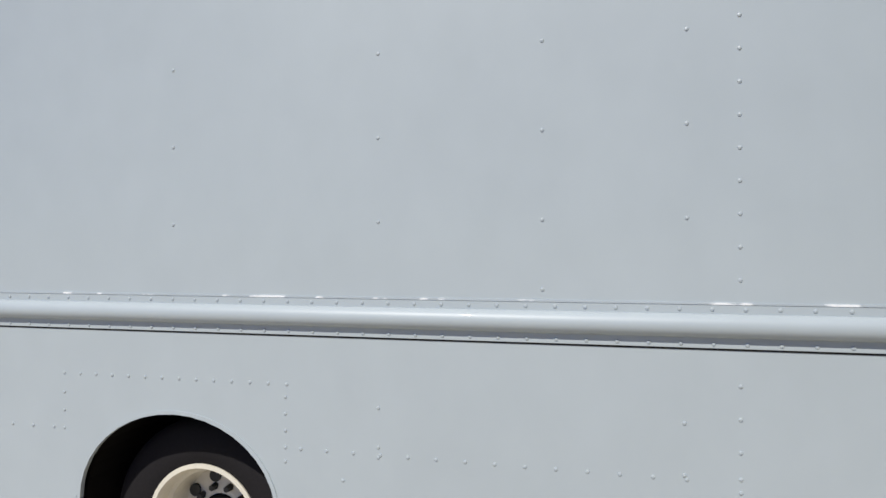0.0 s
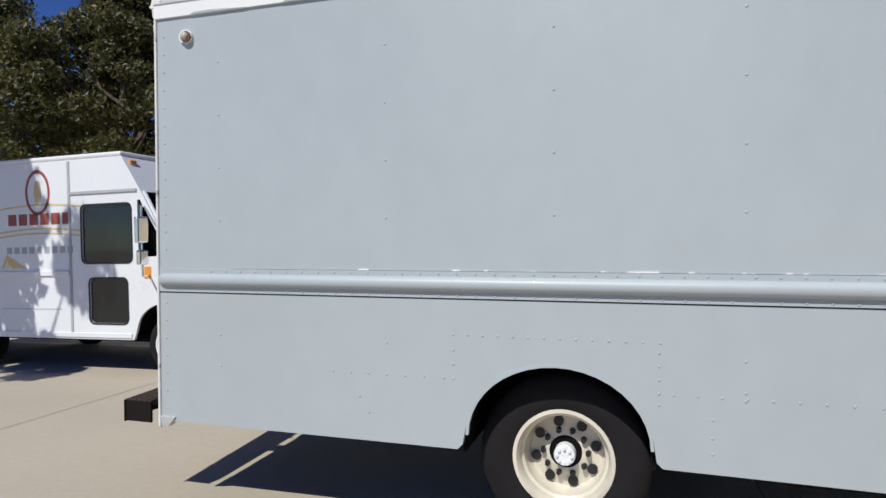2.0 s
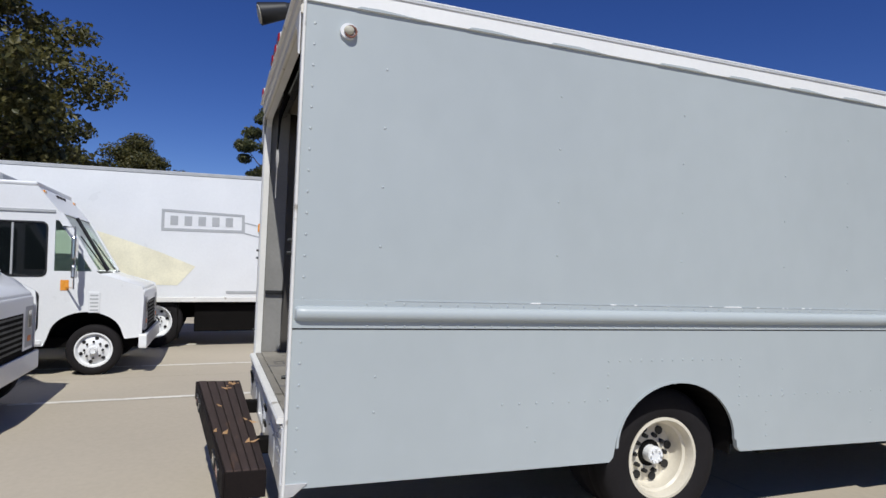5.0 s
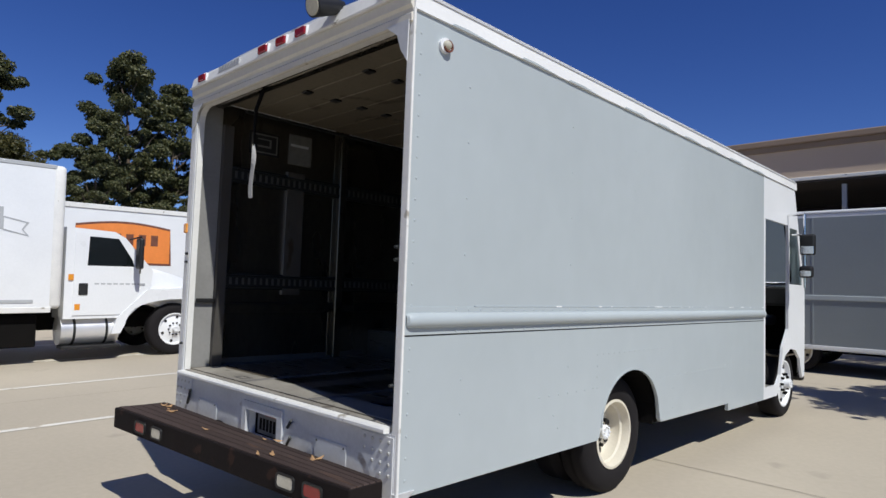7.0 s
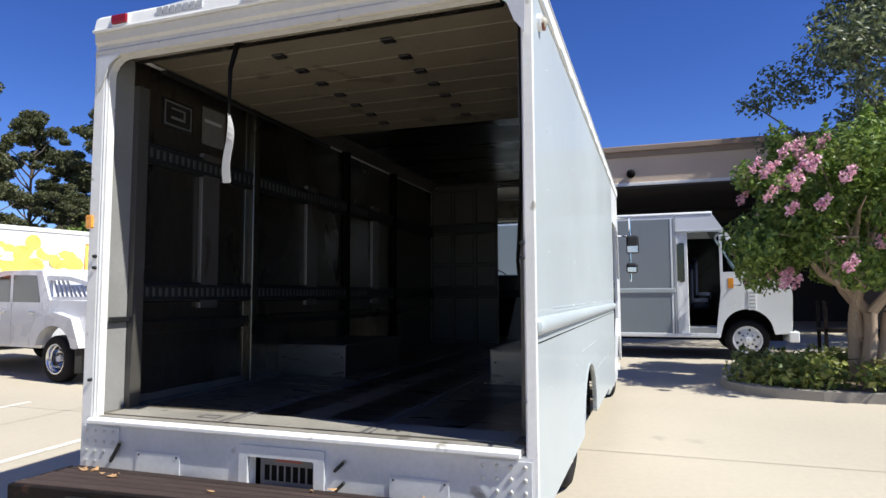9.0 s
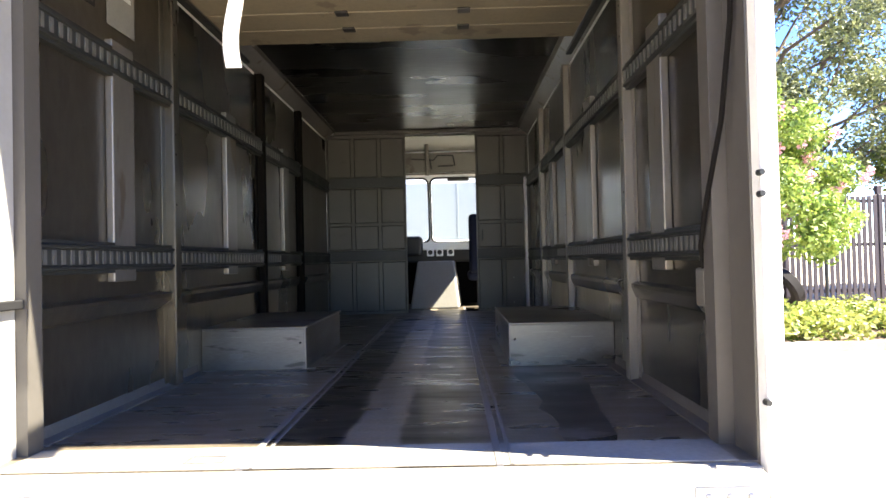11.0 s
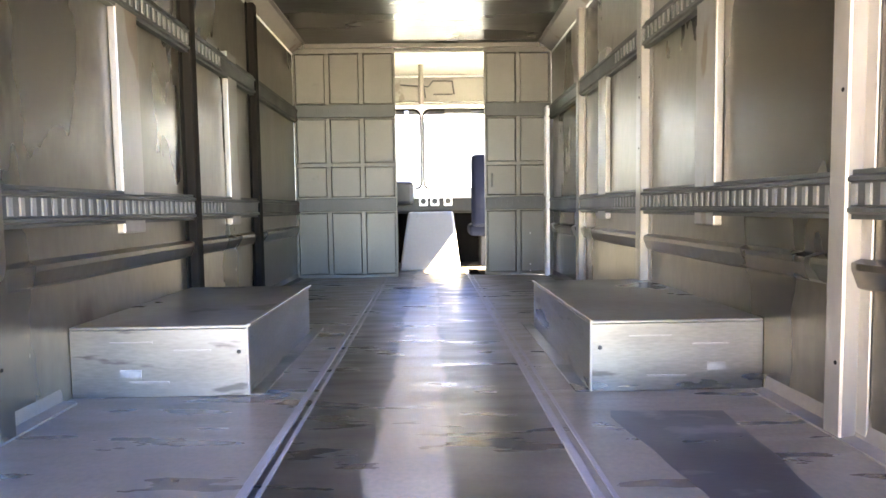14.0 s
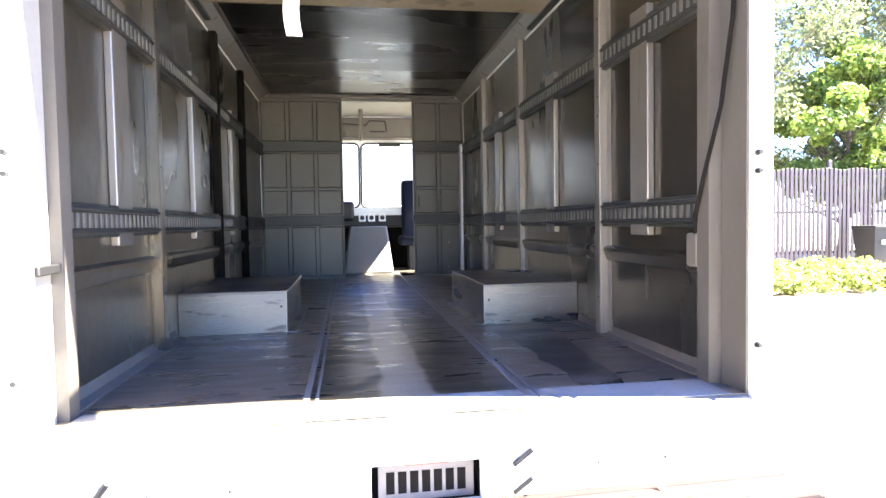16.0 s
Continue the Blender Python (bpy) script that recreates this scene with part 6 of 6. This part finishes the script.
bed_in = [(u + (cx - u) * 0.013 + (0.1 if u < 4 else 0), v + (0.14 if v < 7 else -0.14 if v > 8.3 else 0)) for u, v in bed_out]
kerb = solo("kerb", moved(plate(bed_out, [bed_in], rise(7) - 0.1, rise(7) + 0.11, "z"), Matrix.Identity(4)), KERB, "grey concrete kerb round planting bed", "kerb", "structure")
solo("bed_soil", plate(bed_in, [], rise(7) - 0.1, rise(7) + 0.10, "z"), SOIL, "dry brown soil in planting bed", "soil", "structure")


def leaf_cloud(centres, radii, count, size, seed, flat=0.6, aspect=0.55):
    """Many small folded leaves scattered in the given clumps: vertices and quads."""
    rng = np.random.default_rng(seed)
    centres, radii = np.asarray(centres, float), np.asarray(radii, float)
    w = radii.mean(axis=1) ** 2
    idx = rng.choice(len(centres), count, p=w / w.sum())
    d = rng.normal(size=(count, 3))
    d /= np.linalg.norm(d, axis=1)[:, None]
    pos = centres[idx] + d * radii[idx] * (rng.random(count) ** 0.45)[:, None]
    n = d * 0.5 + rng.normal(size=(count, 3)) * flat
    n[:, 2] += 0.35
    n /= np.linalg.norm(n, axis=1)[:, None]
    t = np.cross(n, rng.normal(size=(count, 3)))
    t /= np.linalg.norm(t, axis=1)[:, None]
    b = np.cross(n, t)
    s = size * (0.6 + 0.8 * rng.random(count))[:, None]
    v = np.stack([pos - t * s, pos - b * s * aspect + n * s * 0.15, pos + t * s, pos + b * s * aspect + n * s * 0.15], axis=1).reshape(-1, 3)
    f = np.arange(count * 4).reshape(-1, 4)
    return v, f


def leaf_mesh(name, v, f, material):
    me = bpy.data.meshes.new(name)
    me.from_pydata(v.tolist(), [], f.tolist())
    me.materials.append(material)
    return me


def limb(a, b, r0, r1, bend, rng, n=4, seg=8):
    """A tapered, slightly crooked limb as a chain of cones."""
    a, b = Vector(a), Vector(b)
    pts = [a.lerp(b, k / n) + Vector(rng.normal(size=3)) * bend * (0 < k < n) for k in range(n + 1)]
    return [cyl(pts[k], pts[k + 1], r0 + (r1 - r0) * k / n, r0 + (r1 - r0) * (k + 1) / n, seg) for k in range(n)]


def tree(name, label, m, height, trunk_r, crown_low, crown_r, clumps, leaves, size, leaf, bark, seed, tight=1.0):
    rng = np.random.default_rng(seed)
    t = thing(name, label, "tree", m)
    bms = limb((0, 0, -0.1), (0.1, 0, height * 0.75), trunk_r, trunk_r * 0.3, trunk_r * 0.5, rng, 6, 10)
    cs, rs = [], []
    for k in range(clumps):
        f = (k + 0.5) / clumps
        z = crown_low + (height - crown_low) * f
        reach = crown_r * math.sin(math.pi * min(1, 0.18 + 0.82 * f)) ** 0.7
        a = k * 2.399 + rng.uniform(-0.4, 0.4)
        q = reach * rng.uniform(0.35, 1.0)
        c = (q * math.cos(a), q * math.sin(a), z + rng.uniform(-0.4, 0.4))
        r = crown_r * rng.uniform(0.11, 0.27) * tight
        cs.append(c), rs.append((r, r, r * 0.62))
        if k % 2 == 0:
            bms += limb((0.05, 0, max(crown_low * 0.6, z - q * 0.7 - 0.5)), c, trunk_r * 0.34, trunk_r * 0.06, q * 0.06, rng, 3, 6)
    part("trunk", join(*bms), bark, t, "branching trunk", True)
    v, f = leaf_cloud(cs, rs, leaves, size, seed)
    part("crown", leaf_mesh("crown", v, f, leaf), leaf, t, "uneven leafy crown")
    return t


# crape myrtle in the bed
cm = thing("crape_myrtle", "multi-stemmed crape myrtle with pink blossom", "tree", Matrix.Translation((4.48, 7.8, rise(8) + 0.08)))
rng = np.random.default_rng(21)
cs, rs = [], []
tops = [(-1.0, -0.2, 2.0), (-0.55, 0.4, 2.4), (-0.1, -0.35, 2.4), (0.35, 0.3, 2.4), (0.8, -0.1, 2.2), (1.1, 0.4, 1.9)]
for k, tp in enumerate(tops):
    base = (0.12 * math.cos(k * 1.05), 0.12 * math.sin(k * 1.05), -0.05)
    mid = (base[0] * 1.5 + tp[0] * 0.15, base[1] + tp[1] * 0.15, 0.95)
    stem = part("stem", join(*limb(base, mid, 0.105, 0.075, 0.02, rng, 3, 10), *limb(mid, tp, 0.072, 0.02, 0.05, rng, 4, 8)), BARK, cm, "pale smooth stem", True)
    for j in range(4):
        e = Vector(tp) + Vector(rng.normal(size=3)) * 0.5
        part("twig", join(*limb(Vector(mid).lerp(Vector(tp), 0.5 + 0.12 * j), e, 0.02, 0.006, 0.03, rng, 2, 5)), BARK, stem, "", True)
for k in range(60):
    a, q = rng.uniform(0, 6.28), rng.uniform(0, 1) ** 0.5
    z = rng.uniform(1.25, 3.3)
    w = 1.72 * (1 - ((z - 2.1) / 1.6) ** 2) ** 0.5
    cs.append((q * w * math.cos(a), q * w * math.sin(a), z)), rs.append((rng.uniform(0.28, 0.5), rng.uniform(0.28, 0.5), rng.uniform(0.25, 0.42)))
for k in range(26):
    a, q = rng.uniform(0, 6.28), rng.uniform(0, 1.0)
    cs.append((q * math.cos(a) * 1.2, q * math.sin(a) * 1.2, rng.uniform(2.9, 3.55))), rs.append((0.08, 0.08, 0.36))
v, f = leaf_cloud(cs, rs, 40000, 0.043, 5, 0.7)
part("crown", leaf_mesh("crown", v, f, LEAF_CRAPE), LEAF_CRAPE, cm, "fresh green leaves")
for k in range(84):
    a, q = rng.uniform(0, 6.28), rng.uniform(0.55, 1.05)
    z = rng.uniform(1.35, 3.35)
    w = 1.8 * (1 - ((z - 2.1) / 1.6) ** 2) ** 0.5
    c = (q * w * math.cos(a), q * w * math.sin(a), z)
    v, f = leaf_cloud([c, (c[0] + 0.08, c[1], c[2] + 0.08)], [(0.075, 0.075, 0.095), (0.055, 0.055, 0.07)], 80, 0.023, 100 + k, 1.0, 0.8)
    part("blossom", leaf_mesh("blossom", v, f, PETAL), PETAL, cm, "pink blossom cluster")

# bed plants
bcs, brs = [], []
rng = np.random.default_rng(8)
while len(bcs) < 420:
    x, y = rng.uniform(2.7, 15), rng.uniform(6.55, 9.2)
    if x < 3.4 and (x - 3.5) ** 2 + (y - 7.5) ** 2 > 0.8:
        continue
    bcs.append((x, y, rise(y) + rng.uniform(0.16, 0.36))), brs.append((0.22, 0.22, 0.2))
v, f = leaf_cloud(bcs, brs, 26000, 0.048, 9, 0.6, 0.6)
tagged(new("bed_plants", leaf_mesh("bed_plants", v, f, LEAF_BED)), "low yellow-green leafy groundcover in the bed", "groundcover", kind="stuff")

# fence, bin, tyres behind the bed
fz = rise(11)
fe = thing("metal_fence", "dark vertical-slat yard fence", "fence", Matrix.Translation((0, 11.2, fz)))
slat_me = finish(bx((-0.04, -0.012, 0.08), (0.04, 0.012, 2.35), 0.004), "slat", FENCE)
for k in range(86):
    o = part("slat", slat_me, FENCE, fe)
    o.location = (7.2 + 0.115 * k, 0, 0.02 * math.sin(k * 7.1))
for k in range(6):
    part("post", bx((7.15 + 1.95 * k, 0.01, 0.0), (7.25 + 1.95 * k, 0.11, 2.55), 0.01), FENCE, fe)
for z in (0.35, 1.3, 2.2):
    part("rail", bx((7.1, 0.012, z), (17.2, 0.06, z + 0.07), 0.006), FENCE, fe)
bn = thing("wheelie_bin", "black plastic wheeled bin by the fence", "bin", Matrix.Translation((11.6, 10.5, rise(10.5))))
part("tub", hull([(-0.22, -0.25, 0.05), (0.22, -0.25, 0.05), (-0.22, 0.22, 0.05), (0.22, 0.22, 0.05), (-0.29, -0.33, 0.95), (0.29, -0.33, 0.95), (-0.29, 0.3, 0.95), (0.29, 0.3, 0.95)]), BLACK, bn)
part("lid", bx((-0.31, -0.36, 0.95), (0.31, 0.33, 1.02), 0.02, 2), BLACK, bn)
for s in (1, -1):
    part("wheel", cyl((s * 0.25, 0.3, 0.1), (s * 0.30, 0.3, 0.1), 0.1, seg=16), RUBBER, bn)
part("label_bar", bx((-0.1, -0.335, 0.6), (0.06, -0.30, 0.7)), GREYP, bn)
for x, y, lean in ((5.95, 10.9, 15), (6.45, 11.0, 24), (7.0, 11.1, 32)):
    ty = lathe([(0.30, -0.09), (0.36, -0.12), (0.46, -0.12), (0.50, -0.08), (0.50, 0.08), (0.46, 0.12), (0.36, 0.12), (0.30, 0.09), (0.30, -0.09)], 32)
    moved(ty, Matrix.Translation((x, y, rise(y) + 0.49)) @ pose(0, 0, 0, 0, 0, 12) @ pose(0, 0, 0, 0, -lean, 0))
    solo("old_tyre", ty, RUBBER, "old black tyre leaning behind the bed", "tyre", group="old tyres", smooth=True)
ct = thing("steel_cart", "dark steel cart with one wheel", "cart", Matrix.Translation((5.1, 11.4, rise(11.4))))
part("frame", join(bx((-0.4, -0.3, 0.5), (0.5, 0.3, 0.58), 0.01), bx((-0.4, -0.3, 0.0), (-0.34, -0.24, 1.1), 0.005), bx((-0.4, 0.24, 0.0), (-0.34, 0.3, 1.1), 0.005)), RUST, ct)
part("wheel", moved(lathe([(0.1, -0.05), (0.26, -0.06), (0.30, -0.03), (0.30, 0.03), (0.26, 0.06), (0.1, 0.05)], 24), Matrix.Translation((0.3, -0.36, 0.3)) @ pose(0, 0, 0, 0, 0, 90)), RUBBER, ct)
sp = thing("sign_post", "small white parking sign on slim post", "sign", Matrix.Translation((7.65, 10.6, rise(10.6))))
part("post", cyl((0, 0, 0), (0, 0, 2.2), 0.025, seg=8), GALV, sp)
part("panel", bx((-0.09, -0.035, 1.55), (0.09, -0.025, 2.1), 0.004), WHITE, sp)
part("text_bar", bx((-0.06, -0.037, 1.85), (0.06, -0.035, 1.95)), GREYP, sp)
bl = thing("blue_drum", "blue plastic drum by the tyres", "drum", Matrix.Translation((7.3, 11.9, rise(11.9))))
part("barrel", cyl((0, 0, 0), (0, 0, 0.95), 0.28, seg=20), BLUEM, bl, "", True)

# ---- trees ----
OAK = tree("oak_tree", "dense dark green oak behind parked vans", stand(-15.5, -7.5, 0), 10.5, 0.24, 2.4, 4.6, 100, 52000, 0.09, LEAF_OAK, BARKD, 31)
for x, y, r, s in ((-17, -15.5, 40, 1.05), (-14, -22, 150, 1.1), (-12.5, -13.5, 100, 0.95), (-25, -3.5, 220, 0.62), (-29, 4.0, 20, 0.66), (-9, -30, 80, 1.2), (-30, -10, 300, 1.0)):
    o = copy_thing(OAK, stand(x, y, r))
    o.scale = (s, s, s)
PINE = tree("tall_tree", "tall open-crowned dark green tree", stand(-31, 9.5, 0), 12.5, 0.2, 2.2, 3.6, 78, 40000, 0.09, LEAF_PINE, BARKD, 47, 0.78)
for x, y, r, s in ((-32.5, 12.6, 210, 0.95), (-29.5, 8.2, 310, 0.72), (-34, 20.5, 15, 1.08), (-29, 16.5, 140, 0.7), (-33, 16.5, 70, 1.02), (-32, 3.5, 130, 0.92), (-40, 24, 200, 0.9), (-42, 34, 20, 0.95), (-37, 42, 90, 1.15), (-36, 29, 250, 0.66), (-28, 13, 30, 0.62), (-27, 7, 170, 0.55), (-24, 40, 60, 0.8), (-15, 42, 10, 0.9), (-30, 36, 110, 0.8), (-9, 44, 10, 0.8), (-38, 34.5, 160, 1.3), (-45, 33, 40, 1.2)):
    o = copy_thing(PINE, stand(x, y, r))
    o.scale = (s, s, s)
TALL = tree("broadleaf_tree", "tall dark green tree above the dock", stand(8.6, 15.2, 0), 11.5, 0.22, 2.8, 4.6, 130, 60000, 0.066, LEAF_TALL, BARKD, 53)
o = copy_thing(TALL, stand(15.5, 15.0, 60))
o.scale = (0.8, 0.8, 0.8)
SMALL = tree("yard_tree", "bright green tree behind the fence", stand(13.5, 13.6, 0), 5.6, 0.12, 1.6, 2.4, 60, 26000, 0.08, LEAF_CRAPE, BARKD, 61)
o = copy_thing(SMALL, stand(17.5, 13.2, 90))
tree("shade_tree", "leafy tree that shades the parked van", stand(1.3, -5.9, 0), 6.6, 0.13, 3.6, 1.9, 16, 3000, 0.11, LEAF_OAK, BARKD, 71)
HEDGE = tree("shrub", "yellow-green shrub beyond the trailers", stand(-24, 24, 0), 4.2, 0.1, 0.6, 2.6, 22, 9000, 0.11, LEAF_CRAPE, BARKD, 81)
for x, y in ((-25, 29), (-26, 34), (-22, 19), (-28, 25.5), (-31, 27.5), (-29, 31)):
    copy_thing(HEDGE, stand(x, y, x * 13))
